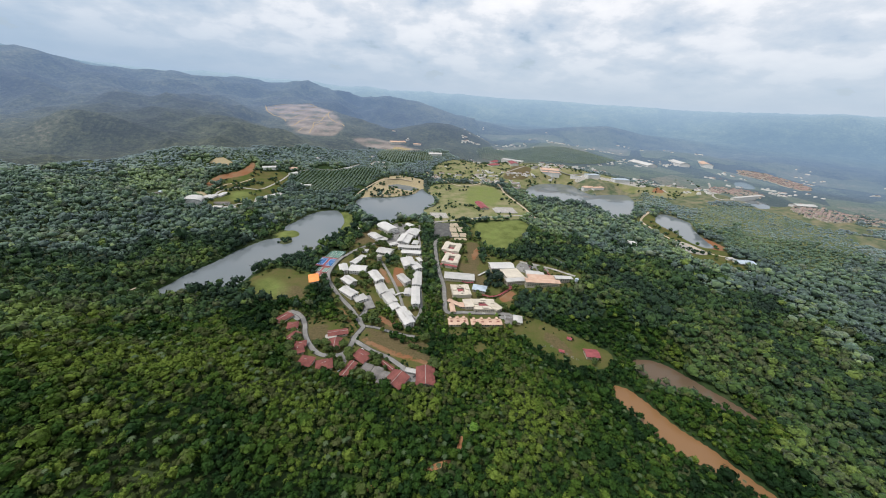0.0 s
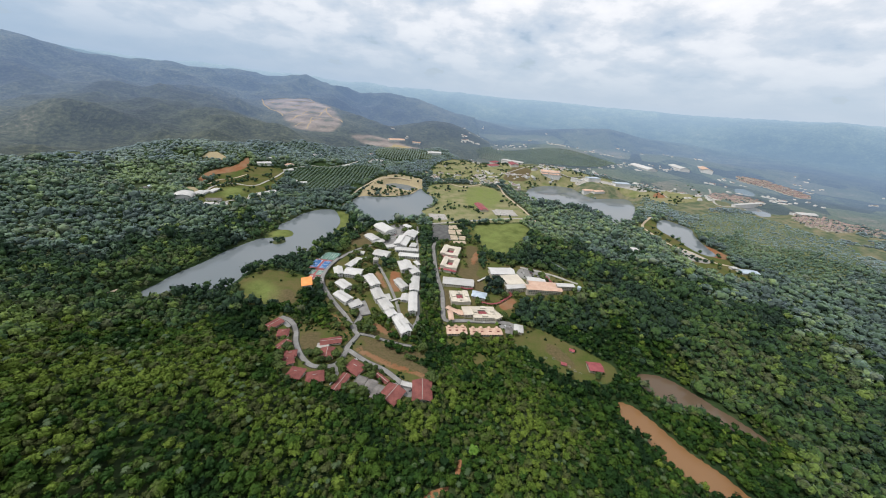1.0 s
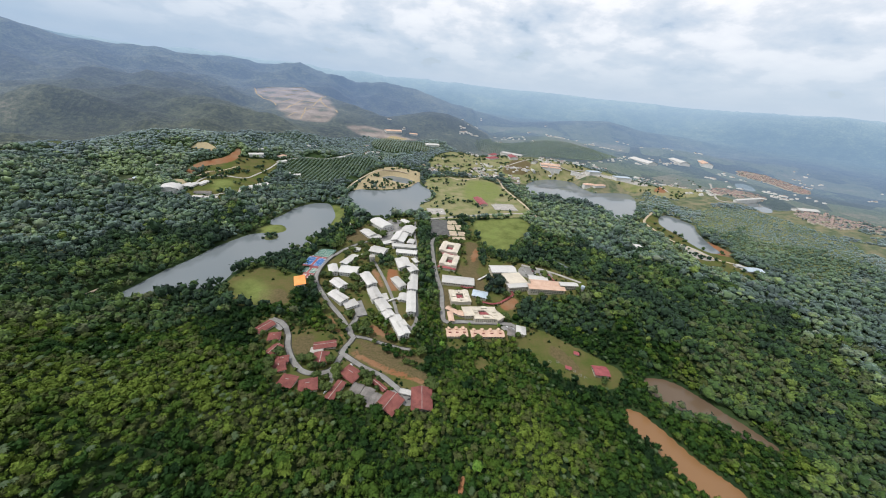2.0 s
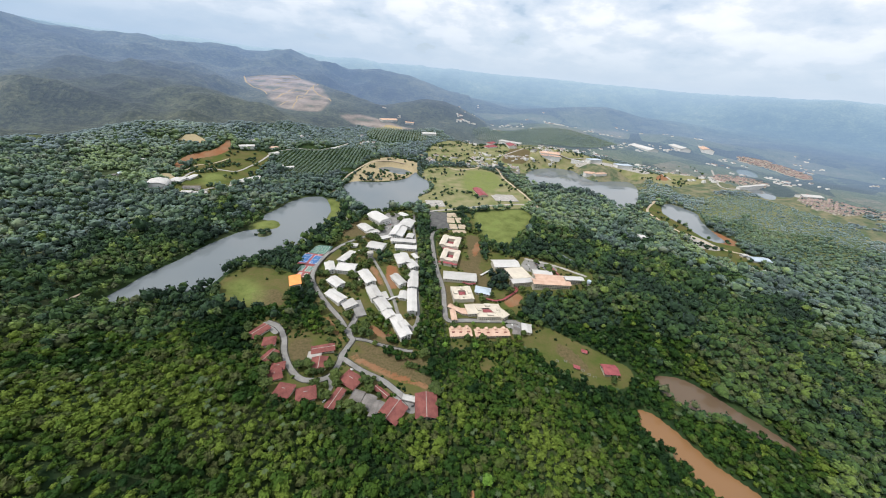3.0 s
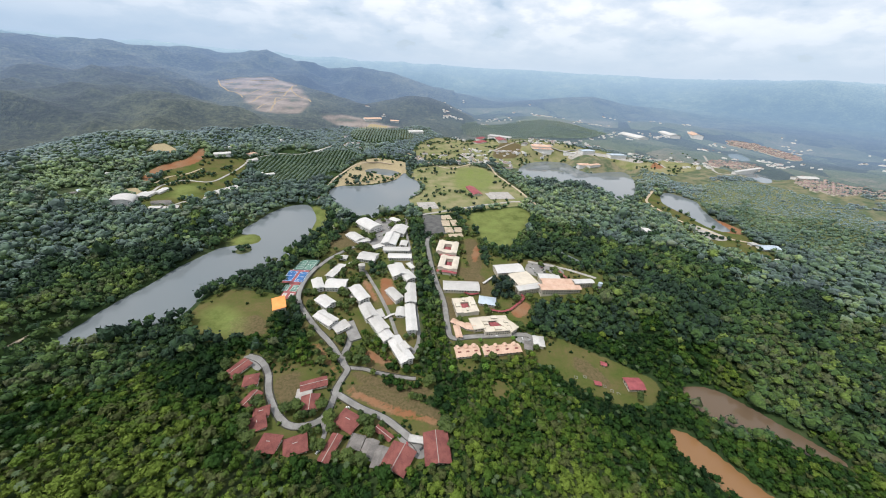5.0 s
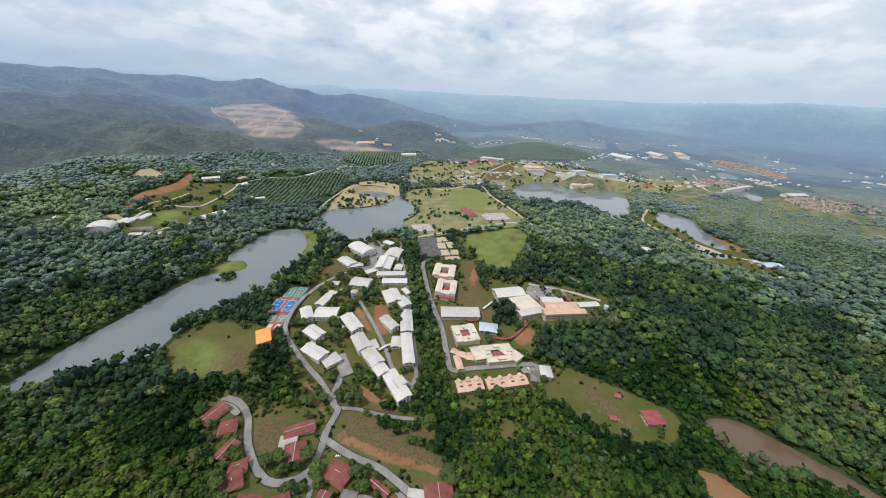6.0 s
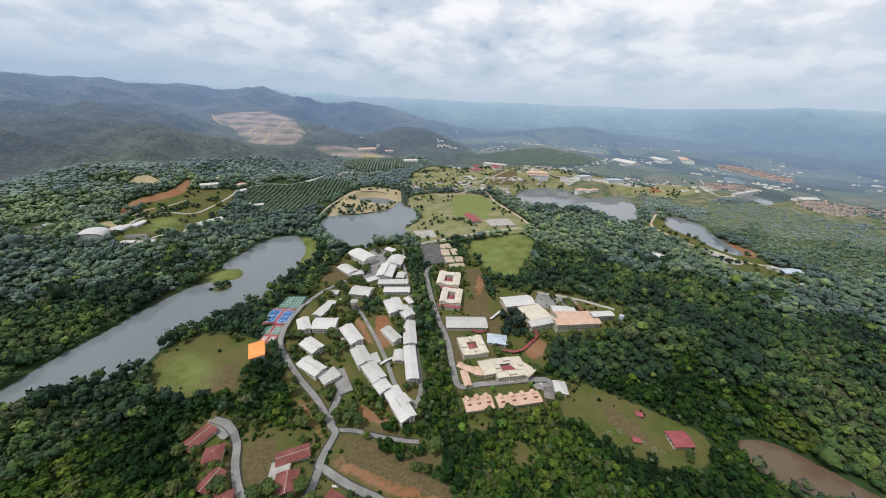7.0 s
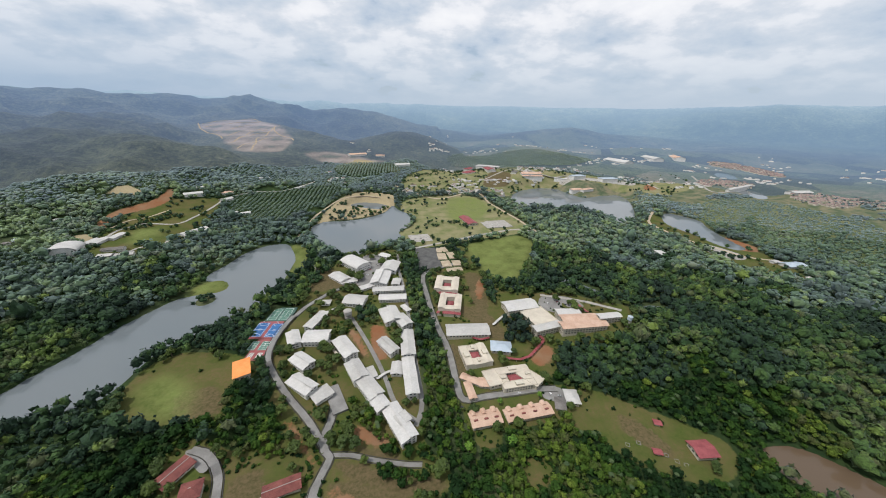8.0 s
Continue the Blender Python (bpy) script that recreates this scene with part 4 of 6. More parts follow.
WATER_NAMES = [("water_long_lake", "long grey-green lake below the wooded slope"), ("water_middle_lake", "round lake that mirrors the clouds"), ("water_pond", "small park pond beside the lake"),
               ("water_east_lake", "broad grey lake below the town"), ("water_east_pond", "narrow dark pond"), ("water_mud_channel", "muddy ochre channel between wooded banks"),
               ("water_mud_pond", "muddy brown pond between wooded banks"), ("water_town_pond", "pale pond beside the town"), ("water_town_pool", "pale pool beside the town"),
               ("water_stream_pond", "dark green pool below the college"), ("water_stream", "narrow green stream between the trees")]
for (loop, level, bank), (name, label) in zip(WATERS, WATER_NAMES):
    bm = bmesh.new()
    f = bm.faces.new([bm.verts.new((px, py, level)) for px, py in loop])
    if f.normal.z < 0 or f.calc_area() and (f.normal_update() or f.normal.z < 0):
        f.normal_flip()
    bmesh.ops.triangulate(bm, faces=bm.faces[:])
    me = bpy.data.meshes.new(name)
    bm.to_mesh(me)
    bm.free()
    me.materials.append(MUD_WATER if "channel" in name else MUD_POND if "mud" in name else WATER)
    tagged(new(name, me), label, "water", kind="structure")


def ribbon(name, points, width, material, lift=0.25, label="", step=5.0):
    """A strip of road that follows the ground."""
    p = np.array(points, float)
    ext = np.vstack([2 * p[0] - p[1], p, 2 * p[-1] - p[-2]])
    way = []
    for i in range(1, len(ext) - 2):
        a, b, c, d = ext[i - 1:i + 3]
        for s in np.linspace(0, 1, max(2, int(np.hypot(*(c - b)) / step)), endpoint=False):
            way.append(0.5 * (2 * b + (c - a) * s + (2 * a - 5 * b + 4 * c - d) * s * s + (3 * b - a - 3 * c + d) * s ** 3))
    way = np.array(way + [p[-1]])
    t = np.gradient(way, axis=0)
    t /= np.maximum(np.hypot(t[:, 0], t[:, 1]), 1e-6)[:, None]
    n = np.stack([-t[:, 1], t[:, 0]], 1)
    rows = []
    for s in (-0.5, 0.0, 0.5):
        q = way + n * width * s
        rows.append(np.column_stack([q, ground_z(q[:, 0], q[:, 1])]))
    z = np.maximum.reduce([r[:, 2] for r in rows]) + lift
    verts, m = [], len(way)
    for s, r in zip((0, 1, 2), rows):
        verts += np.column_stack([r[:, :2], z + (0.05 if s == 1 else 0)]).tolist()
    for r in (rows[0], rows[2]):
        verts += np.column_stack([r[:, :2], z - 1.5]).tolist()
    faces = []
    for i in range(m - 1):
        faces += [(i, i + 1, m + i + 1, m + i)[::-1], (m + i, m + i + 1, 2 * m + i + 1, 2 * m + i)[::-1], (3 * m + i, 3 * m + i + 1, i + 1, i)[::-1], (2 * m + i, 2 * m + i + 1, 4 * m + i + 1, 4 * m + i)[::-1]]
    ob = link_mesh(name, verts, faces, material)
    return tagged(ob, label or "worn grey road through the grounds", "road", kind="structure")


for name, width, material, points in ROADS:
    ribbon(name, points, width, material)


def drape(name, points, material, label, lift=0.2, step=6.0):
    """A thin surface cut to an outline and laid over the ground."""
    loop = smooth_loop(points)
    bm = bmesh.new()
    bm.faces.new([bm.verts.new((px, py, 0)) for px, py in loop])
    for axis in (0, 1):
        for v in np.arange(loop[:, axis].min() + step, loop[:, axis].max(), step):
            at, no = [0, 0, 0], [0, 0, 0]
            at[axis], no[axis] = v, 1
            bmesh.ops.bisect_plane(bm, geom=bm.verts[:] + bm.edges[:] + bm.faces[:], plane_co=at, plane_no=no)
    v = np.array([q.co[:2] for q in bm.verts])
    for q, z in zip(bm.verts, ground_z(v[:, 0], v[:, 1])):
        q.co.z = z + lift
    for f in bm.faces:
        f.normal_update()
        if f.normal.z < 0:
            f.normal_flip()
    me = bpy.data.meshes.new(name)
    bm.to_mesh(me)
    bm.free()
    me.materials.append(material)
    return tagged(new(name, me), label, "pavement", kind="structure")


BARE = []
for points in YARDS:
    drape("pavement_yard", points, ASPHALT, "worn grey yard between the buildings")
drape("pavement_flats", [(648, 815), (674, 779), (689, 722), (664, 708), (629, 716), (623, 756)], CONCRETE, "pale grey drained flats beside the stream")
drape("pavement_settlement", [(603, 1445), (790, 1408), (911, 1366), (860, 1325), (747, 1372), (620, 1402)], CONCRETE, "pale paved ground beside the lake road")
for points in ([(1, 173), (13, 181), (28, 186), (27, 181), (13, 174)], [(33, 194), (36, 208), (41, 211), (38, 195)], [(-44, 151), (-40, 157), (-34, 159), (-36, 154)]):
    BARE.append(points)
    drape("track_earth", points, EARTH, "bare red earth track between forest trees", 0.4)
drape("pavement_driveway", [(-39, 308), (-27, 308), (-12, 297), (-11, 283), (-19, 283), (-30, 295)], ASPHALT, "grey forecourt between the houses")
drape("pavement_turning", [(-215, 399), (-194, 399), (-185, 386), (-189, 375), (-206, 389)], ASPHALT, "grey turning place beside the houses")


# ---- buildings ----
def roof_mesh(style, L, W, h, over=1.2, thick=0.35):
    """A roof with its eaves at h over a rectangle L by W, and real thickness."""
    a, b = L / 2 + over, W / 2 + over
    bm = bmesh.new()
    if style == "flat":
        box(bm, -a + 0.5, -b + 0.5, h, a - 0.5, b - 0.5, h + 0.4)
        for s in (-1, 1):
            box(bm, -a + 0.4, s * (b - 0.4) - 0.2, h - 0.1, a - 0.4, s * (b - 0.4) + 0.2, h + 1.1)
            box(bm, s * (a - 0.4) - 0.2, -b + 0.62, h - 0.1, s * (a - 0.4) + 0.2, b - 0.62, h + 1.1)
        return bm
    if style == "arch":
        k, up = 12, W * 0.22
        prof = [(b * math.sin(math.pi * (i / k - 0.5)) , h + up * math.cos(math.pi * (i / k - 0.5)) ** 1.0) for i in range(k + 1)]
    elif style == "shed":
        prof = [(-b, h), (b, h + W * 0.06)]
    elif style == "split":
        prof = [(-b, h), (0.12 * b, h + W * 0.13), (0.12 * b + 0.02, h + W * 0.13 + 0.9), (-0.05 * b, h + W * 0.13 + 1.1), (b, h + 0.5)]
    else:
        up = (W / 2) * (0.30 if style == "gable" else 0.42)
        prof = [(-b, h), (0.0, h + up), (b, h)]
    ends = []
    for s in (-1, 1):
        ends.append(([bm.verts.new((s * (a - (b * 0.9 if style == "hip" and 0 < i < len(prof) - 1 else 0)), y, z)) for i, (y, z) in enumerate(prof)],
                     [bm.verts.new((s * (a - (b * 0.9 if style == "hip" and 0 < i < len(prof) - 1 else 0)), y, z - thick)) for i, (y, z) in enumerate(prof)]))
    (t0, u0), (t1, u1) = ends
    for i in range(len(prof) - 1):
        bm.faces.new((t0[i], t1[i], t1[i + 1], t0[i + 1]))
        bm.faces.new((u0[i + 1], u1[i + 1], u1[i], u0[i]))
    for i in (0, len(prof) - 1):
        bm.faces.new((t0[i], t1[i], u1[i], u0[i]) if i else (u0[i], u1[i], t1[i], t0[i]))
    for t, u in ends:
        if style == "hip":
            bm.faces.new(t), bm.faces.new(u[::-1])
            for i in (0,):
                bm.faces.new((t[0], t[2], u[2], u[0]))
        else:
            for i in range(len(prof) - 1):
                bm.faces.new((t[i], t[i + 1], u[i + 1], u[i]))
    bmesh.ops.recalc_face_normals(bm, faces=bm.faces[:])
    return bm


PANES = {}


def pane_mesh(w, h, material):
    key = (w, h, material.name)
    if key not in PANES:
        bm = bmesh.new()
        box(bm, -w / 2, -0.06, -h / 2, w / 2, 0.06, h / 2)
        me = bpy.data.meshes.new("window")
        bm.to_mesh(me)
        bm.free()
        me.materials.append(material)
        PANES[key] = me
    return PANES[key]


FOOTPRINTS = []


def building(name, place, style, storeys, roof_mat, label, wall_mat=None, category="building", group="", windows=True, ridge_cap=False):
    x, y, L, W, turn, eaves = place
    L, W = max(L, 4.0), max(W, 3.0)
    c, s = math.cos(radians(turn)), math.sin(radians(turn))
    corners = [one_z(x + c * u - s * v, y + s * u + c * v) for u in (-L / 2, L / 2) for v in (-W / 2, W / 2)] + [one_z(x, y)]
    base = float(np.mean(corners))
    FOOTPRINTS.append((x, y, L / 2, W / 2, c, s))
    top = new(name)
    top.matrix_basis = pose(x, y, base, 0, 0, turn)
    tagged(top, label, category, group)
    bm = bmesh.new()
    inset = 0.4
    low = min(corners) - base - 1.0
    a, b = L / 2 - inset, W / 2 - inset
    if style in ("gable", "arch", "shed", "split"):
        up = {"split": 0.0, "gable": (W / 2) * 0.30 * (b / (W / 2 + 1.2)), "arch": W * 0.2, "shed": 0.0}[style]
        prof = [(-b, low), (b, low), (b, eaves - 0.12)] + ([(0, eaves + up - 0.05)] if style == "gable" else [(b * 0.6, eaves + up * 0.75), (0, eaves + up * 0.9), (-b * 0.6, eaves + up * 0.75)] if style == "arch" else []) + [(-b, eaves - 0.12)]
        v0, v1 = [bm.verts.new((-a, q, z)) for q, z in prof], [bm.verts.new((a, q, z)) for q, z in prof]
        bm.faces.new(v0[::-1]), bm.faces.new(v1)
        for i in range(len(prof)):
            j = (i + 1) % len(prof)
            bm.faces.new((v0[i], v0[j], v1[j], v1[i]))
        bmesh.ops.recalc_face_normals(bm, faces=bm.faces[:])
    else:
        box(bm, -a, -b, low, a, b, eaves - 0.05)
    part("wall", bm, wall_mat or WALL_WHITE, top)
    part("roof", roof_mesh(style, L, W, eaves), roof_mat, top)
    if ridge_cap and style in ("gable", "hip"):
        bm = bmesh.new()
        up = (W / 2) * (0.30 if style == "gable" else 0.42)
        r = L / 2 + (1.2 if style == "gable" else 1.2 - (W / 2 + 1.2) * 0.9)
        if r > 0.5:
            box(bm, -r, -0.25, eaves + up - 0.1, r, 0.25, eaves + up + 0.18)
            part("ridge_cap", bm, CONCRETE, top)
        else:
            bm.free()
    if windows:
        floor_h = eaves / storeys
        pw, ph = 2.4, min(1.5, floor_h * 0.5)
        me = pane_mesh(pw, round(ph, 2), GLASS)
        for k in range(storeys):
            z = floor_h * (k + 0.55)
            for half, depth, ang in ((L, b, 0), (L, b, 180), (W, a, 90), (W, a, 270)):
                count = int((half - 2) / 4.2)
                for i in range(count):
                    u = (i - (count - 1) / 2) * 4.2
                    share("window", me, top, pose(0, 0, 0, 0, 0, ang) @ pose(u, -depth, z))
    return top


for *place, style, storeys in HALLS:
    building("school_building", place, style, storeys, ROOF_WHITE, "low school building with a white metal roof", group="white-roofed school buildings")
for name, *place, style, storeys, roof_mat, label in EAST:
    building(name, place, style, storeys, roof_mat, label, WALL_CREAM)
for top in [o for o in scene.objects if o.name.split(".")[0] == "terrace_block"]:
    roof = [c for c in top.children if c.name.startswith("roof")][0]
    L, W = roof.dimensions.x, roof.dimensions.y
    side = 1 if math.cos(top.rotation_euler.z) > 0 else -1
    n = 3 if L < 50 else 4
    for i in range(n):
        u = (i - (n - 1) / 2) * L / n
        bm = bmesh.new()
        bmesh.ops.create_cone(bm, cap_ends=True, segments=20, radius1=3.0, radius2=3.0, depth=W * 0.36, matrix=pose(u, side * W * 0.36, 5.0, 90))
        part("porch_vault", bm, ROOF_PINK, top, "rounded porch roof")
        bm = bmesh.new()
        box(bm, u - 2.0, -side * W * 0.14 - 0.7, 6.0, u + 2.0, -side * W * 0.14 + 0.7, 5.0 + W * 0.15)
        part("skylight", bm, ROOF_RED, top, "small dark red roof light")

for *place, style in COTTAGES:
    building("house", place, style, 1, ROOF_RED, "bungalow with a weathered dark red tile roof", WALL_CREAM, "house", "red-roofed houses on the hill", ridge_cap=True)


FAR_BUILDINGS = [  # name, place, roof, material, label
    ("dome_hall", -608.0, 780.0, 36.0, 40.0, 112, 7, "arch", ROOF_WHITE, "hall with a curved white roof in the valley"),
    ("workshop", -607.0, 828.0, 26.0, 12.0, 90, 4, "gable", ROOF_WHITE, "low workshop with a white roof"),
    ("workshop", -597.5, 833.5, 31.0, 14.0, 91, 4, "gable", ROOF_WHITE, "low workshop with a white roof"),
    ("workshop", -589.0, 861.0, 32.0, 13.0, 90, 4, "gable", ROOF_WHITE, "low workshop with a white roof"),
    ("workshop", -551.5, 802.0, 32.0, 14.0, 14, 4, "gable", ROOF_GREY, "long shed with a grey roof"),
    ("workshop", -545.5, 775.5, 19.2, 12.0, 8, 4, "gable", ROOF_WHITE, "long shed with a white roof"),
    ("workshop", -522.0, 784.0, 25.3, 14.0, 18, 4, "gable", ROOF_WHITE, "long shed with a white roof"),
    ("workshop", -474.0, 905.5, 51.0, 22.0, 61, 4, "gable", ROOF_WHITE, "shed with a patchy white roof"),
    ("workshop", -576.0, 1110.0, 40.5, 24.0, 32, 6, "gable", ROOF_WHITE, "white-roofed hall below the wooded hill"),
    ("farmhouse", -513.5, 1152.0, 25.6, 22.0, 59, 5, "hip", ROOF_PINK, "house with a red tile roof in the valley"),
    ("farmhouse", -498.5, 1111.0, 28.3, 16.0, 57, 4, "gable", ROOF_WHITE, "white-roofed house in the valley"),
    ("farmhouse", -593.0, 1146.0, 12.8, 9.5, 48, 3, "gable", ROOF_WHITE, "small house with a white roof"),
    ("farmhouse", -583.0, 1168.0, 14.2, 11.9, 52, 3, "gable", ROOF_WHITE, "small house with a white roof"),
    ("farmhouse", -764.0, 935.0, 10.2, 7.4, -15, 3, "gable", ROOF_GREY, "small grey-roofed house among trees"),
    ("farmhouse", -763.0, 949.0, 9.1, 7.9, -37, 3, "gable", ROOF_WHITE, "small white-roofed house among trees"),
]
FAR_BUILDINGS += [
    ("farmhouse", -748.0, 957.0, 8.4, 8.2, 78, 3, "gable", ROOF_WHITE, "small white-roofed house among trees"),
    ("farmhouse", -735.0, 929.0, 8.7, 8.3, -17, 3, "gable", ROOF_GREY, "small grey-roofed house among trees"),
    ("farmhouse", -707.0, 797.0, 8.7, 6.6, -19, 3, "gable", ROOF_GREY, "small grey-roofed house among trees"),
    ("farmhouse", -715.0, 819.0, 12.0, 7.2, -39, 3, "gable", ROOF_BLUE, "small blue-roofed house among trees"),
    ("farmhouse", -449.0, 1027.0, 25.6, 7.5, 68, 3, "gable", ROOF_WHITE, "low pale shed beside the palms"),
    ("farmhouse", -424.0, 1033.0, 24.9, 19.6, 34, 3, "gable", ROOF_WHITE, "low pale shed beside the palms"),
    ("farmhouse", -484.0, 1319.0, 14.1, 13.4, -54, 3, "gable", ROOF_WHITE, "small house with a white roof"),
    ("farmhouse", -466.0, 1330.0, 16.0, 12.4, -48, 3, "gable", ROOF_WHITE, "small house with a white roof"),
    ("farmhouse", -356.0, 1280.0, 35.4, 11.5, 59, 3, "gable", ROOF_WHITE, "long pale shed beside the road"),
    ("institute_block", 372.0, 1675.0, 104.6, 72.6, -28, 8, "flat", ROOF_WHITE, "white institute block with flat roof"),
    ("institute_wing", 367.0, 1628.0, 83.2, 79.1, -89, 7, "gable", ROOF_BRIGHT, "institute wing with a red roof"),
    ("institute_wing", 281.0, 1672.0, 52.2, 43.2, 51, 6, "hip", ROOF_BRIGHT, "institute wing with a red roof"),
    ("institute_wing", 265.0, 1593.0, 64.0, 62.1, 43, 6, "hip", ROOF_BRIGHT, "institute wing with a red roof"),
    ("terrace_row", 506.0, 1471.0, 83.0, 20.7, -3, 6, "gable", ROOF_PINK, "terrace row with faded red roofs"),
]
FAR_BUILDINGS += [
    ("terrace_row", 505.0, 1489.0, 81.5, 64.7, -5, 6, "gable", ROOF_PINK, "terrace row with faded red roofs"),
    ("office_block", 673.0, 1415.0, 60.1, 39.9, 17, 12, "flat", ROOF_BLUE, "blue office block with flat roof"),
    ("office_block", 785.0, 1383.0, 68.7, 32.5, 5, 12, "flat", ROOF_BLUE, "blue office block with flat roof"),
    ("lake_pavilion", 628.0, 1322.0, 49.0, 27.4, -0, 5, "hip", ROOF_PINK, "lakeside pavilion with an orange-red roof"),
    ("lake_pavilion", 661.0, 1312.0, 55.8, 17.6, 21, 5, "hip", ROOF_PINK, "lakeside pavilion with an orange-red roof"),
    ("shop_row", 616.0, 1440.0, 49.9, 9.9, -34, 5, "gable", ROOF_WHITE, "pale shop row beside the road"),
    ("shop_row", 448.0, 1526.0, 43.8, 35.3, 60, 5, "gable", ROOF_GREY, "grey-roofed shop row beside the road"),
    ("factory", 1433.0, 1964.0, 132.1, 112.0, 84, 8, "gable", ROOF_WHITE, "long factory with a pale roof"),
    ("factory", 1595.0, 1969.0, 129.4, 109.5, 66, 8, "gable", ROOF_PINK, "long factory with an orange-red roof"),
    ("factory", 1181.0, 1904.0, 150.4, 119.8, -78, 6, "gable", ROOF_WHITE, "low factory with a pale roof"),
    ("terrace_row", 1326.0, 1123.0, 79.9, 29.6, 2, 7, "gable", ROOF_WHITE, "white terrace row at the town's edge"),
    ("market_hall", 1221.0, 1233.0, 215.0, 12.4, 23, 6, "gable", ROOF_WHITE, "market hall with a white roof"),
    ("greenhouse", 728.1, 670.6, 39.6, 22.3, 0, 5, "gable", ROOF_BLUE, "long shed with a pale blue roof"),
    ("farm_shed", 709.3, 688.9, 13.0, 10.8, 5, 4, "gable", ROOF_WHITE, "small white shed beside the track"),
]
FAR_BUILDINGS += [
    ("farm_shed", 692.7, 611.4, 16.1, 15.0, 70, 4, "gable", ROOF_WHITE, "white-roofed shed among scrub"),
    ("farm_shed", 501.2, 740.0, 26.9, 24.7, 88, 6, "shed", ROOF_WHITE, "pale sheds standing among trees"),
    ("institute_wing", -230.0, 1804.0, 83.4, 35.1, 28, 5, "gable", ROOF_PINK, "red-roofed row at the foot of the hill"),
    ("farmhouse", -123.0, 1805.0, 40.1, 25.2, -4, 5, "gable", ROOF_PINK, "red-roofed house at the foot of the hill"),
    ("farmhouse", -23.0, 1618.0, 64.6, 29.2, 20, 5, "gable", ROOF_WHITE, "pale building beside the plantation"),
]
for name, *place, style, roof_mat, label in FAR_BUILDINGS:
    place[3] = place[3] if name == "dome_hall" else min(place[3], 0.4 * place[2] + 5)
    building(name, place, style, 1, roof_mat, label, windows=False)

GREY_HOUSES = [(-60.4, 290.4, 16.0, 11.0, 74, 4, "gable"), (-50.4, 283.1, 16.8, 9.1, 74, 4, "gable"), (-72.8, 297.9, 11.9, 11.3, 74, 3, "flat")]
for *place, style in GREY_HOUSES:
    building("derelict_house", place, style, 1, ROOF_GREY, "derelict house with a stained grey roof", WALL_CREAM, "house")
building("carport", [-18.2, 299.8, 13.4, 4.9, -12, 3], "flat", 1, ROOF_WHITE, "low white carport beside the road", windows=False)


def courtyard_block(place, storeys, label, name="hostel", inner=ROOF_BRIGHT, open_side=False):
    """Four wings round a court with a low red roof in it."""
    x, y, L, W, turn, eaves = place
    FOOTPRINTS.append((x, y, L / 2, W / 2, math.cos(radians(turn)), math.sin(radians(turn))))
    base = one_z(x, y)
    top = tagged(new(name), label, "building")
    top.matrix_basis = pose(x, y, base, 0, 0, turn)
    t = min(L, W) * 0.30
    wings = [(0, -W / 2 + t / 2, L, t, 0), (0, W / 2 - t / 2, L, t, 0), (-L / 2 + t / 2, 0, W - 2 * t, t, 90), (L / 2 - t / 2, 0, W - 2 * t, t, 90)]
    me = pane_mesh(1.6, 1.4, GLASS)
    for k, (wx, wy, a, b, ang) in enumerate(wings):
        up = eaves + (0.0, 0.5, -0.6, 0.3)[k]
        m = pose(wx, wy, 0, 0, 0, ang)
        bm = bmesh.new()
        box(bm, -a / 2, -b / 2, -3, a / 2, b / 2, up)
        wall = part("wing", bm, WALL_CREAM, top)
        wall.matrix_basis = m
        bm = roof_mesh("gable" if k % 2 or name == "hostel" else "flat", a, b, up + 0.02, 0.5)
        roof = part("roof", bm, ROOF_CREAM, top)
        roof.matrix_basis = m
        if name != "hostel":
            bm = bmesh.new()
            box(bm, -a * 0.12, -b * 0.3, up + 0.3, a * 0.12, b * 0.3, up + 1.6 + b * 0.12)
            part("stair_head", bm, WALL_CREAM, top).matrix_basis = m
        if ang == 0:
            for st in range(storeys):
                z = eaves / storeys * (st + 0.55)
                count = int((a - 2) / 3.2)
                for i in range(count):
                    for side in (-1, 1):
                        share("window", me, top, m @ pose((i - (count - 1) / 2) * 3.2, side * b / 2, z))
    if name == "hostel":
        side = round(-turn / 90) * 90
        reach, span = (W, L) if side % 180 == 0 else (L, W)
        for u, z, w, dp in ((0.0, 4.2, span * 0.55, 7.0), (-span * 0.42, 3.4, 8.0, 6.0), (span * 0.40, 3.4, 8.0, 6.0)):
            m = pose(0, 0, 0, 0, 0, side) @ pose(u, -(reach / 2 + dp * 0.35), 0)
            part("porch_roof", roof_mesh("hip", w, dp, z, 0.3), ROOF_BRIGHT, top, "red tiled porch roof").matrix_basis = m
            bm = bmesh.new()
            box(bm, -w * 0.42, -dp * 0.4, -3, w * 0.42, dp * 0.4, z - 0.05)
            part("porch", bm, WALL_CREAM, top).matrix_basis = m
    if inner:
        part("court_roof", roof_mesh("hip", (L - 2 * t) * 0.75, (W - 2 * t) * 0.75, 4.0, 0.2), inner, top, "low red roof in the court")
        bm = bmesh.new()
        box(bm, -(L - 2 * t) * 0.3, -(W - 2 * t) * 0.3, -2, (L - 2 * t) * 0.3, (W - 2 * t) * 0.3, 4.0)
        part("court_wall", bm, WALL_WHITE, top)
    return top


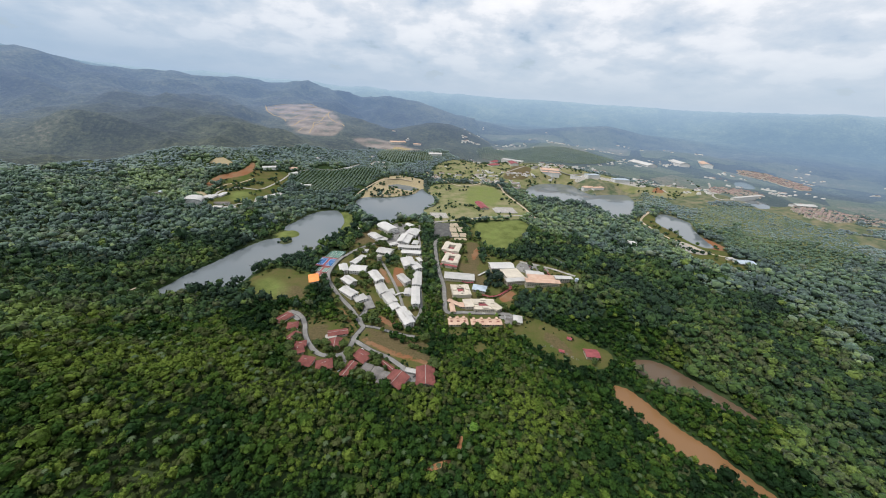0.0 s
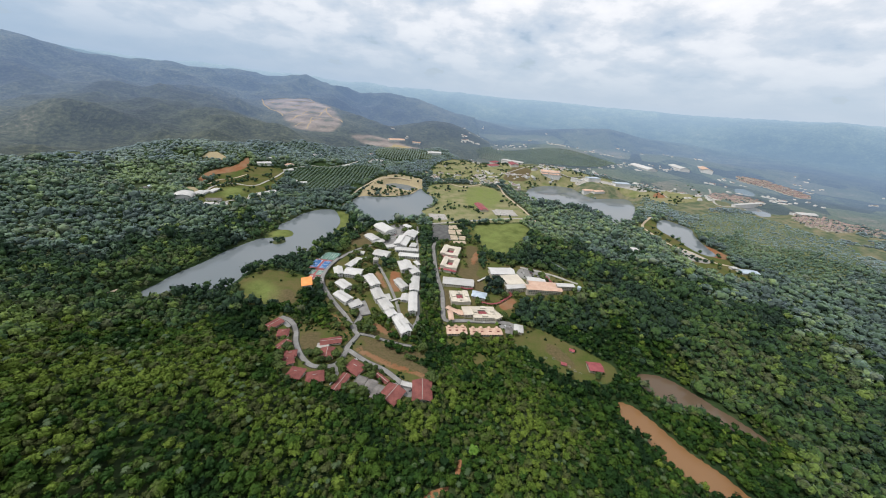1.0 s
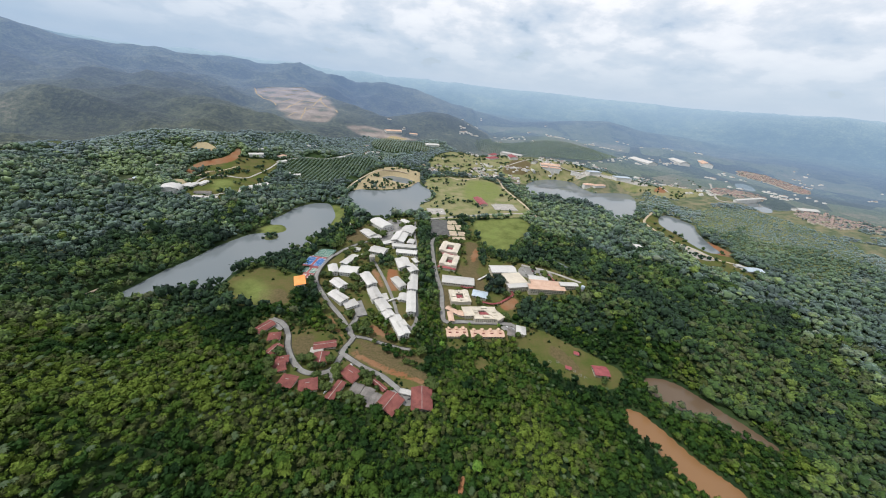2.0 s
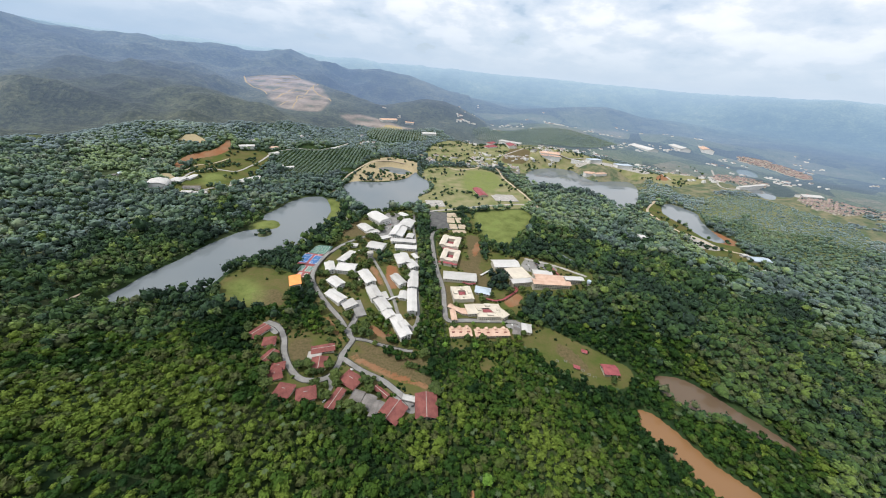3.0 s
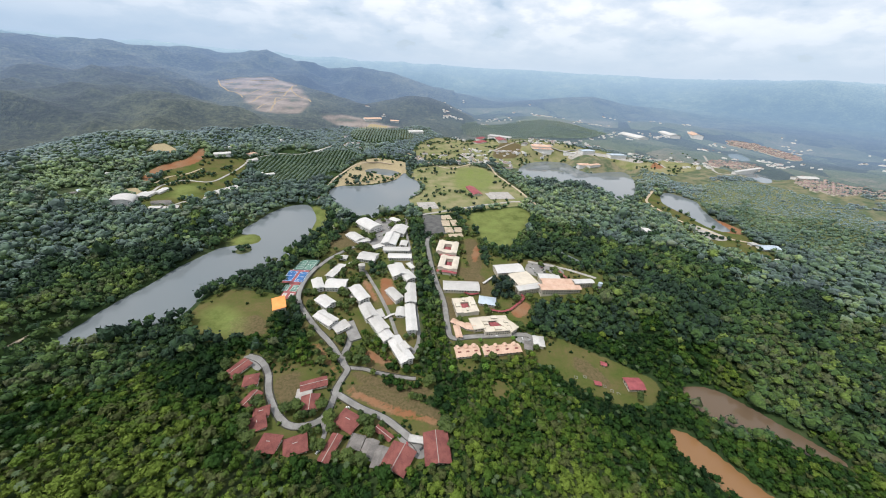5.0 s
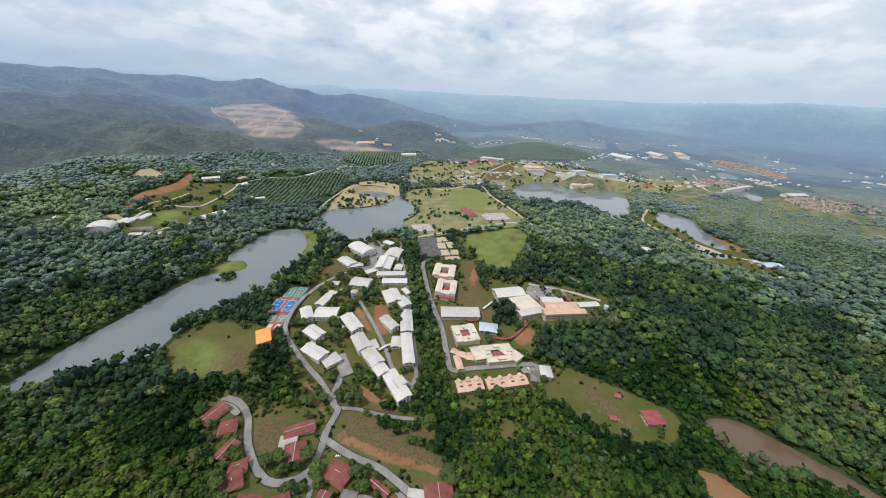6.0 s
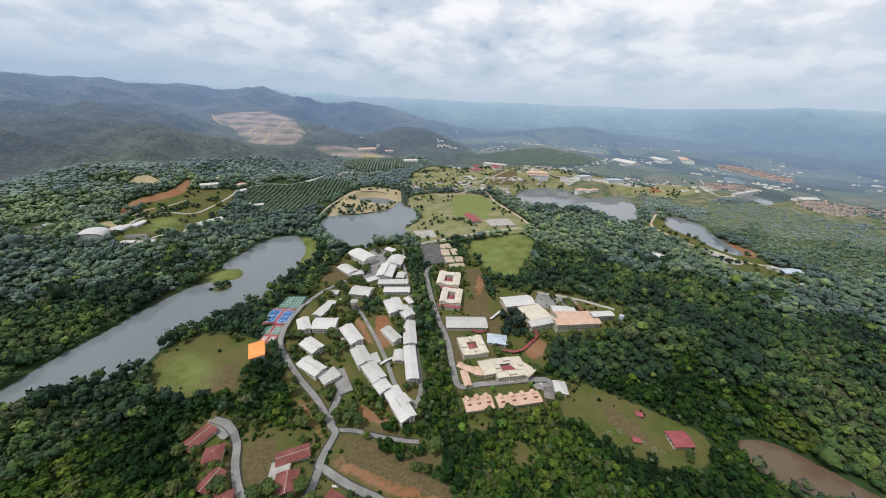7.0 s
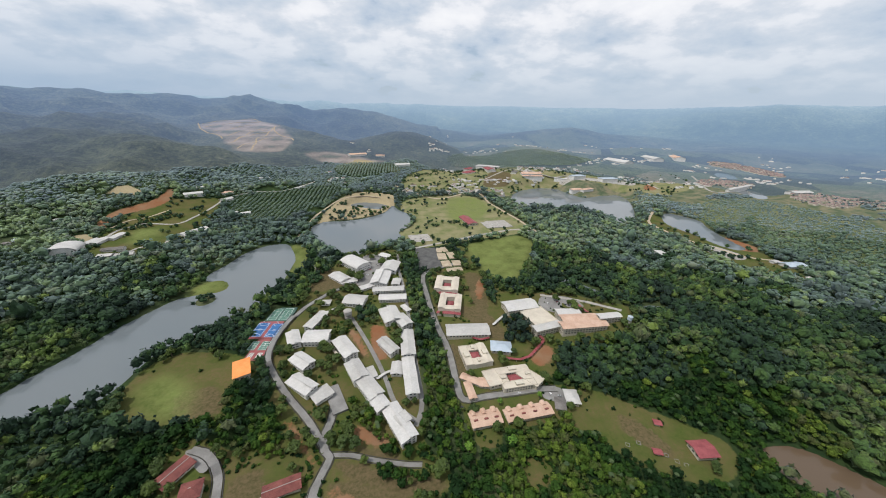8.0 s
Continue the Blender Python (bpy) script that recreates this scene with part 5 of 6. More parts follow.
courtyard_block([40.4, 653.0, 44.1, 37.7, 77, 9], 3, "three-storey cream hostel round a red-roofed court")
courtyard_block([38.3, 602.2, 41.8, 32.7, 77, 9], 3, "three-storey cream hostel round a red-roofed court")
courtyard_block([53.4, 495.6, 33.9, 33.0, -83, 5.5], 2, "cream-roofed school block round a court with a red roof", "school_block")
courtyard_block([91.8, 459.0, 38.5, 31.1, 5, 5.5], 2, "cream-roofed school block round a court with a red roof", "school_block")


def pad(name, place, material, label, lift=0.3, category="pavement", structure=True):
    """A flat slab set into the ground."""
    x, y, L, W, turn, _ = place
    c, s = math.cos(radians(turn)), math.sin(radians(turn))
    zs = [one_z(x + c * u - s * v, y + s * u + c * v) for u in (-L / 2, 0, L / 2) for v in (-W / 2, 0, W / 2)]
    z = max(zs) * 0.7 + float(np.mean(zs)) * 0.3 + lift
    bm = bmesh.new()
    box(bm, -L / 2, -W / 2, -4, L / 2, W / 2, 0)
    me = bpy.data.meshes.new(name)
    bm.to_mesh(me)
    bm.free()
    me.materials.append(material)
    ob = new(name, me)
    ob.matrix_basis = pose(x, y, z, 0, 0, turn)
    FOOTPRINTS.append((x, y, L / 2, W / 2, c, s))
    return tagged(ob, label, category, kind="structure" if structure else "")


pad("pavement_car_park", [18.4, 769.8, 99.2, 42.8, -88, 0], TARMAC, "dark tarmac sports ground")
pad("pavement_park_lot", [9.7, 878.8, 47.6, 46.5, 10, 0], CONCRETE, "pale car park beside the lake")
pad("pavement_field_lot", [214.1, 970.7, 71.2, 55.5, 7, 0], CONCRETE, "pale car park beside the playing field")
pad("pavement_yard", [-134.6, 351.6, 15.6, 14.5, 7, 0], CONCRETE, "grey concrete yard between houses")
pad("pavement_terrace", [-103.7, 451.5, 37.8, 15.0, -65, 0], ASPHALT, "sloping paved terrace in front of the long building")
for p in ([44.7, 806.3, 24.2, 12.8, 81, 0.6], [56.1, 809.4, 24.9, 11.1, -79, 0.6], [46.8, 774.0, 30.8, 17.9, -89, 0.6], [66.5, 777.6, 31.4, 15.1, -83, 0.6],
          [50.8, 740.3, 26.2, 17.3, -86, 0.6], [71.4, 742.0, 23.5, 16.4, -87, 0.6], [63.0, 716.8, 30.2, 13.7, 8, 0.6]):
    pad("sand_court", p, TRACK, "square sand-coloured playing court", 0.6, "court", False)

LINE = 0.12


def court(place, paint, label, kind):
    """A painted court with its white lines."""
    x, y, L, W, turn, _ = place
    z = COURT_Z
    top = tagged(new("sports_court"), label, "sports court", "courts beside the lake")
    top.matrix_basis = pose(x, y, z, 0, 0, turn)
    bm = bmesh.new()
    box(bm, -L / 2, -W / 2, -0.1, L / 2, W / 2, 0.0)
    part("surface", bm, paint, top)
    a, b, w = L / 2 - 0.8, W / 2 - 0.8, 0.16

    def line(x0, y0, x1, y1, z=0.004):
        bm = bmesh.new()
        box(bm, x0, y0, z, x1, y1, z + 0.026)
        part("line", bm, PAINT_WHITE, top)

    for u in (-a, 0, a):
        line(u - w, -b, u + w, b)
    for v in (-b, b):
        line(-a + w, v - w, a - w, v + w, 0.034)
    if kind == "ball":
        for cx in (-a, 0, a):
            bm = bmesh.new()
            ring = []
            for i in range(25):
                p = i * math.pi / 12
                r = 1.8 if cx == 0 else b * 0.85
                ring.append([(cx + k * math.cos(p), k * math.sin(p)) for k in (r, r - 0.3)])
            ring = [q for q in ring if abs(q[0][0]) <= a + 0.01] if cx <= 0 else sorted([q for q in ring[:-1] if abs(q[0][0]) <= a + 0.01], key=lambda q: q[0][1])
            rows = [[bm.verts.new((px, py, 0.07)) for px, py in q] for q in ring]
            for p, q in zip(rows[:-1], rows[1:]):
                bm.faces.new((p[0], q[0], q[1], p[1]))
            bmesh.ops.recalc_face_normals(bm, faces=bm.faces[:])
            part("arc_line", bm, PAINT_WHITE, top)
    else:
        line(-a * 0.55, -w, a * 0.55, w, 0.064)
        for u in (-a * 0.55, a * 0.55):
            line(u - w, -b * 0.75, u + w, b * 0.75, 0.064)
    if kind == "ball":
        for sgn in (-1, 1):
            bm = bmesh.new()
            box(bm, sgn * a - 0.1, -0.1, 0, sgn * a + 0.1, 0.1, 3.4)
            box(bm, sgn * (a - 0.6) - 0.05, -0.9, 2.7, sgn * (a - 0.6) + 0.05, 0.9, 3.9)
            part("hoop_stand", bm, PAINT_WHITE, top)
    return top


COURT_BASES = [([-202.3, 522.6, 37.9, 19.5, 85, 0], COURT_RED), ([-207.8, 561.1, 36.6, 30.8, 87, 0], COURT_RED), ([-200.6, 595.9, 33.6, 32.2, 86, 0], COURT_DARK)]
COURT_Z = float(np.mean([one_z(p[0], p[1]) for p, _ in COURT_BASES])) + 0.3
for p, material in COURT_BASES:
    x, y, L, W, turn, _ = p
    bm = bmesh.new()
    box(bm, -L / 2, -W / 2, -8, L / 2, W / 2, 0)
    me = bpy.data.meshes.new("pavement_courts")
    bm.to_mesh(me)
    bm.free()
    me.materials.append(material)
    ob = tagged(new("pavement_courts", me), "red painted ground of the sports courts", "pavement", kind="structure")
    ob.matrix_basis = pose(x, y, COURT_Z - 0.11 - 0.01 * COURT_BASES.index((p, material)), 0, 0, turn)
    FOOTPRINTS.append((x, y, L / 2, W / 2, math.cos(radians(turn)), math.sin(radians(turn))))
court([-216.5, 562.3, 29.3, 15.0, 85, 0], COURT_BLUE, "blue basketball court with white lines", "ball")
court([-198.3, 559.2, 28.6, 13.6, 85, 0], COURT_BLUE, "blue basketball court with white lines", "ball")
court([-211.7, 529.8, 16.3, 8.8, 85, 0], COURT_GREEN, "green badminton court with white lines", "net")
court([-198.9, 528.7, 16.3, 10.2, 85, 0], COURT_GREEN, "green badminton court with white lines", "net")
court([-208.5, 511.6, 11.0, 5.9, 85, 0], CONCRETE, "pale concrete court with worn lines", "net")
court([-198.7, 510.8, 11.0, 5.9, 85, 0], CONCRETE, "pale concrete court with worn lines", "net")
court([-208.7, 596.5, 27.9, 12.3, 86, 0], COURT_GREEN, "green tennis court with white lines", "net")
court([-193.9, 595.8, 28.8, 12.4, 85, 0], COURT_GREEN, "green tennis court with white lines", "net")


def water_tower(x, y, tall, r, material, label):
    top = tagged(new("water_tower"), label, "water tower")
    top.matrix_basis = pose(x, y, one_z(x, y))
    for i in range(8):
        a = i * math.pi / 4
        bm = bmesh.new()
        px, py = r * 0.8 * math.cos(a), r * 0.8 * math.sin(a)
        box(bm, px - 0.35, py - 0.35, -1, px + 0.35, py + 0.35, tall)
        part("leg", bm, CONCRETE, top)
    for z in (tall * 0.33, tall * 0.66):
        bm = bmesh.new()
        bmesh.ops.create_cone(bm, cap_ends=True, segments=16, radius1=r * 0.86, radius2=r * 0.86, depth=0.5, matrix=Matrix.Translation((0, 0, z)))
        part("ring_beam", bm, CONCRETE, top)
    bm = bmesh.new()
    bmesh.ops.create_cone(bm, cap_ends=True, segments=24, radius1=r, radius2=r, depth=5, matrix=Matrix.Translation((0, 0, tall + 2.5)))
    bmesh.ops.create_cone(bm, cap_ends=True, segments=24, radius1=r * 1.03, radius2=r * 0.25, depth=1.2, matrix=Matrix.Translation((0, 0, tall + 5.6)))
    part("tank", bm, material, top)
    FOOTPRINTS.append((x, y, r, r, 1, 0))
    return top


(tx, ty), (ux, uy) = [(-108, 581), (270, 520)]
water_tower(tx, ty, 11, 5.5, CONCRETE, "round concrete water tower on legs")
water_tower(ux, uy, 11, 3.2, ROOF_BLUE, "blue water tank on a concrete frame")


def covered_walk(points, material, label):
    top = tagged(new("covered_walkway"), label, "walkway")
    p = [np.array(q, float) for q in points]
    for a, b in zip(p[:-1], p[1:]):
        d = b - a
        n = max(1, int(np.hypot(*d) / 7))
        turn = math.degrees(math.atan2(d[1], d[0]))
        for i in range(n):
            c = a + d * (i + 0.5) / n
            length = np.hypot(*d) / n
            z = one_z(*c)
            bm = bmesh.new()
            box(bm, -length / 2 - 0.05, -1.7, 2.9, length / 2 + 0.05, 1.7, 3.15)
            part("roof_bay", bm, material, top).matrix_basis = pose(c[0], c[1], z, 0, 0, turn)
            for v in (-1.4, 1.4):
                bm = bmesh.new()
                box(bm, -0.12, v - 0.12, -1.5, 0.12, v + 0.12, 2.9)
                part("post", bm, WALL_WHITE, top).matrix_basis = pose(c[0], c[1], z, 0, 0, turn)
            FOOTPRINTS.append((c[0], c[1], length / 2, 1.5, math.cos(radians(turn)), math.sin(radians(turn))))


covered_walk([(147, 541), (147, 521), (149, 514), (143, 508), (121, 490)], ROOF_BRIGHT, "covered walkway with a red roof down the slope")
covered_walk([(121, 490), (107, 486), (90, 490)], ROOF_BRIGHT, "covered walkway with a red roof")
covered_walk([(90, 549), (102, 560), (113, 570)], ROOF_WHITE, "covered walkway with a pale roof")
covered_walk([(57, 528), (67, 523), (79, 526)], ROOF_BRIGHT, "covered walkway with a red roof")
covered_walk([(228, 579), (230, 567), (233, 556)], ROOF_BRIGHT, "covered walkway with a red roof")
covered_walk([(-129, 535), (-119, 536)], ROOF_WHITE, "covered walkway with a pale roof")
covered_walk([(-127, 534), (-112, 512)], ROOF_CREAM, "covered walkway with a pale roof")
covered_walk([(-63, 473), (-55, 480), (-48, 483)], ROOF_WHITE, "covered walkway with a pale roof")
covered_walk([(-141, 597), (-129, 607)], ROOF_WHITE, "covered walkway with a pale roof")


def town_houses():
    """Hundreds of small tiled houses in rows, as one mass."""
    rng = np.random.default_rng(8)
    for k, a in enumerate(TOWNS):
        p = np.array(a, float)
        verts, faces = [], []
        d = p[len(p) // 2] - p[0]
        ang = math.atan2(d[1], d[0])
        ca, sa = math.cos(ang), math.sin(ang)
        u = p @ np.array([ca, sa])
        v = p @ np.array([-sa, ca])
        for uu in np.arange(u.min(), u.max(), 11):
            for vv in np.arange(v.min(), v.max(), 19):
                x, y = uu * ca - vv * sa, uu * sa + vv * ca
                if inside(x, y, a)[0] > 0 or rng.random() < 0.2:
                    continue
                z, w, dp, h = one_z(x, y), rng.uniform(3.8, 5.2), rng.uniform(4, 6.5), rng.uniform(3, 5)
                i = len(verts)
                for q, r, t in ((-w, -dp, -1), (w, -dp, -1), (w, dp, -1), (-w, dp, -1), (-w, -dp, h), (w, -dp, h), (w, dp, h), (-w, dp, h), (-w, 0, h + 2.4), (w, 0, h + 2.4)):
                    verts.append((x + q * ca - r * sa, y + q * sa + r * ca, z + t))
                faces += [[i + j for j in f] for f in ((0, 1, 5, 4), (1, 2, 6, 9, 5), (2, 3, 7, 6), (3, 0, 4, 8, 7), (4, 5, 9, 8), (6, 7, 8, 9))]
        if not verts:
            continue
        me = bpy.data.meshes.new("town_houses")
        me.from_pydata(verts, [], faces)
        me.materials.append(WALL_CREAM), me.materials.append(ROOF_TOWN)
        me.polygons.foreach_set("material_index", np.tile([0, 0, 0, 0, 1, 1], len(faces) // 6).astype(np.int32))
        tagged(new("town_houses", me), "rows of small houses with faded red and brown roofs", "houses", kind="stuff")


town_houses()


def far_hamlets():
    """Little houses in loose clusters over the far plain and the valley mouth."""
    rng = np.random.default_rng(14)
    x, y = rng.uniform(-320, 2600, 9000), rng.uniform(1250, 3000, 9000)
    d = np.hypot(x, y)
    ok = (d < 3000) & (y > np.abs(x) * 0.62) & (rough_noise(x / 130 + 8, y / 130, 3) > 0.20) & (inside(x, y, SCRUB) > 0) & ((x > 120) | (rng.random(len(x)) < 0.3))
    ok &= rng.random(len(x)) < np.clip((2900 - d) / 1500, 0.1, 1)
    for loop, level, bank in WATERS:
        ok &= edge_distance(x, y, loop) > 15
    for a in PALMS + [PARK, PARK_WEST, PITCH]:
        ok &= inside(x, y, a) > 0
    x, y = x[ok][:620], y[ok][:620]
    tone = rng.random(len(x))
    for part_of, roof, label in ((tone < 0.45, ROOF_WHITE, "scattered houses with pale roofs on the plain"), ((tone >= 0.45) & (tone < 0.75), ROOF_TOWN, "scattered houses with faded red roofs on the plain"), (tone >= 0.75, ROOF_GREY, "scattered houses with grey roofs on the plain")):
        verts, faces = [], []
        px_, py_ = x[part_of], y[part_of]
        for px, py, pz in zip(px_, py_, ground_z(px_, py_)):
            i, w, dp, h = len(verts), rng.uniform(3.5, 8) * rng.choice([1, 1, 1, 2]), rng.uniform(3.5, 5.5), rng.uniform(2.5, 4)
            a = rng.choice([0.4, 1.97]) + rng.normal(0, 0.15)
            ca, sa = math.cos(a), math.sin(a)
            for q, r, t in ((-w, -dp, -2), (w, -dp, -2), (w, dp, -2), (-w, dp, -2), (-w, -dp, h), (w, -dp, h), (w, dp, h), (-w, dp, h), (-w, 0, h + 2.0), (w, 0, h + 2.0)):
                verts.append((px + q * ca - r * sa, py + q * sa + r * ca, pz + t))
            faces += [[i + j for j in f] for f in ((0, 1, 5, 4), (1, 2, 6, 9, 5), (2, 3, 7, 6), (3, 0, 4, 8, 7), (4, 5, 9, 8), (6, 7, 8, 9))]
            FOOTPRINTS.append((px, py, w, dp, ca, sa))
        me = bpy.data.meshes.new("hamlet_houses")
        me.from_pydata(verts, [], faces)
        me.materials.append(WALL_WHITE), me.materials.append(roof)
        me.polygons.foreach_set("material_index", np.tile([0, 0, 0, 0, 1, 1], len(faces) // 6).astype(np.int32))
        tagged(new("hamlet_houses", me), label, "houses", kind="stuff")


far_hamlets()


# ---- trees ----
def unit_sphere(level):
    bm = bmesh.new()
    bmesh.ops.create_icosphere(bm, subdivisions=level, radius=1.0)
    v = np.array([q.co[:] for q in bm.verts])
    f = np.array([[q.index for q in p.verts] for p in bm.faces])
    bm.free()
    return v, f


def crown_proto(rng, leaves, core_level=1, leaf=0.30, squash=0.85, lumps=5):
    """A crown one metre in radius: an uneven core of rounded boughs and leaf clumps standing out from it."""
    v, f = unit_sphere(core_level)
    lobes = rng.normal(size=(lumps, 3))
    lobes /= np.linalg.norm(lobes, axis=1)[:, None]
    lobes[:, 2] = np.abs(lobes[:, 2])
    reach = rng.uniform(0.75, 1.15, lumps)

    def swell(p):
        return 0.66 + 0.44 * np.max(np.clip(p @ lobes.T, 0, 1) ** (4 if lumps < 7 else 8) * reach, axis=1)

    core = v * (swell(v) * 0.92 * (1 + rng.uniform(-0.10, 0.10, len(v))))[:, None]
    verts, faces = [core], [np.column_stack([f, f[:, 2]])]
    if leaves:
        d = rng.normal(size=(leaves, 3))
        d /= np.linalg.norm(d, axis=1)[:, None]
        d[:, 2] = np.where(d[:, 2] < -0.25, -d[:, 2], d[:, 2])
        c = d * (swell(d) * rng.uniform(0.84, 1.08, leaves))[:, None]
        nrm = d + rng.normal(scale=0.45, size=d.shape)
        nrm /= np.linalg.norm(nrm, axis=1)[:, None]
        u = np.cross(nrm, rng.normal(size=d.shape))
        u /= np.linalg.norm(u, axis=1)[:, None]
        w = np.cross(nrm, u)
        size = leaf * rng.uniform(0.6, 1.3, leaves)[:, None]
        q = np.stack([c - u * size, c - w * size * 0.7 , c + u * size, c + w * size * 0.7], 1)
        q[:, 1] -= nrm * size * 0.25
        q[:, 3] -= nrm * size * 0.25
        verts.append(q.reshape(-1, 3))
        faces.append(len(core) + np.arange(leaves * 4).reshape(-1, 4))
    p = np.vstack(verts)
    p[:, 2] *= squash
    return p, np.vstack(faces)


def scatter_mesh(name, material, protos, x, y, z, radius, tall, tint, rng, label, category="trees"):
    """Many crowns in one mesh."""
    kinds = rng.integers(len(protos), size=len(x))
    turn = rng.uniform(0, 2 * math.pi, len(x))
    vs, fs, ts, start = [], [], [], 0
    for k, (pv, pf) in enumerate(protos):
        s = np.where(kinds == k)[0]
        if not len(s):
            continue
        c, sn = np.cos(turn[s])[:, None], np.sin(turn[s])[:, None]
        px = (pv[None, :, 0] * c - pv[None, :, 1] * sn) * radius[s][:, None] + x[s][:, None]
        py = (pv[None, :, 0] * sn + pv[None, :, 1] * c) * radius[s][:, None] + y[s][:, None]
        pz = pv[None, :, 2] * (radius[s] * tall[s])[:, None] + z[s][:, None]
        vs.append(np.stack([px, py, pz], 2).reshape(-1, 3))
        fs.append((pf[None] + (start + np.arange(len(s)) * len(pv))[:, None, None]).reshape(-1, 4))
        ts.append(np.repeat(tint[s], len(pv)))
        start += len(s) * len(pv)
    v, f, t = np.vstack(vs), np.vstack(fs), np.concatenate(ts)
    tri = f[:, 2] == f[:, 3]
    loops = np.concatenate([f[tri][:, :3].ravel(), f[~tri].ravel()])
    sizes = np.concatenate([np.full(tri.sum(), 3), np.full((~tri).sum(), 4)])
    me = bpy.data.meshes.new(name)
    me.vertices.add(len(v)), me.loops.add(len(loops)), me.polygons.add(len(sizes))
    me.vertices.foreach_set("co", v.astype(np.float32).ravel())
    me.loops.foreach_set("vertex_index", loops.astype(np.int32))
    me.polygons.foreach_set("loop_start", np.concatenate([[0], np.cumsum(sizes)[:-1]]).astype(np.int32))
    me.update(calc_edges=True)
    me.attributes.new("tint", "FLOAT", "POINT").data.foreach_set("value", t.astype(np.float32))
    if "far" in name:
        me.shade_smooth()
    me.materials.append(material)
    return tagged(new(name, me), label, category, kind="stuff")


def distance_to_roads(x, y):
    best = np.full(x.shape, 99.0)
    for _, width, _, points in ROADS:
        p = np.array(points, float)
        for (ax, ay), (bx, by) in zip(p[:-1], p[1:]):
            near = (x > min(ax, bx) - 30) & (x < max(ax, bx) + 30) & (y > min(ay, by) - 30) & (y < max(ay, by) + 30)
            if near.any():
                dx, dy = bx - ax, by - ay
                s = np.clip(((x[near] - ax) * dx + (y[near] - ay) * dy) / max(dx * dx + dy * dy, 1e-9), 0, 1)
                best[near] = np.minimum(best[near], np.hypot(x[near] - ax - s * dx, y[near] - ay - s * dy) - width / 2)
    return best


def clear_of_things(x, y, margin):
    ok = distance_to_roads(x, y) > margin
    for fx, fy, a, b, c, s in FOOTPRINTS:
        u, v = (x - fx) * c + (y - fy) * s, -(x - fx) * s + (y - fy) * c
        ok &= (np.abs(u) > a + margin) | (np.abs(v) > b + margin)
    for loop, level, bank in WATERS:
        lo, hi = loop.min(0) - 10, loop.max(0) + 10
        near = (x > lo[0]) & (x < hi[0]) & (y > lo[1]) & (y < hi[1])
        if near.any():
            e = edge_distance(x[near], y[near], loop)
            ok[near] &= e > margin * 0.15
    return ok


AVENUE = [(-31, 794), (7, 792), (4, 674), (8, 567), (15, 494), (19, 438), (12, 407), (-13, 425), (-16, 456), (-18, 516), (-25, 611)]
GROVES = [AVENUE] + [
    [(-212, 463), (-191, 480), (-173, 457), (-145, 418), (-135, 386), (-165, 397), (-187, 410)], [(-270, 408), (-228, 425), (-190, 416), (-183, 398), (-223, 394), (-234, 386)],
    [(-90, 455), (-42, 413), (-24, 388), (-52, 397), (-81, 428)], [(-81, 608), (-60, 599), (-55, 573), (-104, 571), (-103, 589)], [(100, 534), (135, 567), (113, 512), (95, 505)],
]
GROVES += [
    [(43, 450), (102, 453), (99, 444), (48, 442)], [(-64, 380), (-32, 417), (-4, 380), (-17, 355), (-50, 364)],
    [(-233, 716), (-189, 751), (-174, 686), (-192, 652), (-213, 592), (-235, 622)],
    [(114, 587), (130, 589), (137, 548), (135, 512), (119, 510), (112, 534), (105, 558)], [(103, 682), (99, 630), (102, 592), (109, 599), (115, 655)],
]
OPEN_GROUND = GRASS_AREAS + DRY_AREAS + EARTH_AREAS


def grid_points(x0, x1, y0, y1, step, rng, jitter=0.42):
    gx, gy = np.meshgrid(np.arange(x0, x1, step), np.arange(y0, y1, step))
    x = gx.ravel() + rng.uniform(-jitter, jitter, gx.size) * step
    y = gy.ravel() + rng.uniform(-jitter, jitter, gx.size) * step
    return x, y


def wooded(x, y, rng):
    """Where the closed woods stand."""
    open_d, grove = np.full(x.shape, 60.0), np.full(x.shape, 60.0)
    for a in OPEN_GROUND + EARTH_CAMPUS:
        open_d = np.minimum(open_d, inside(x, y, a))
    for a in GROVES:
        grove = np.minimum(grove, inside(x, y, a))
    farm = (rough_noise(x / 190 + 2, y / 120, 3) > 0.30) & (np.hypot(x, y) > 1250) & (x > -150) & (inside(x, y, SCRUB) > 0)
    farm |= (rough_noise(x / 150 + 2, y / 95, 3) > -0.10) & (np.hypot(x, y) > 1420) & (x > 100) & (inside(x, y, SCRUB) > 0)
    farm |= (rough_noise(x / 120 + 7, y / 120 + 1, 2) > 0.42) & (np.hypot(x, y) > 950) & (x < -150)
    open_d = open_d + 9 * rough_noise(x / 16, y / 16, 2)
    keep = ((open_d > 1.0) | (grove < 0)) & ~farm
    return keep


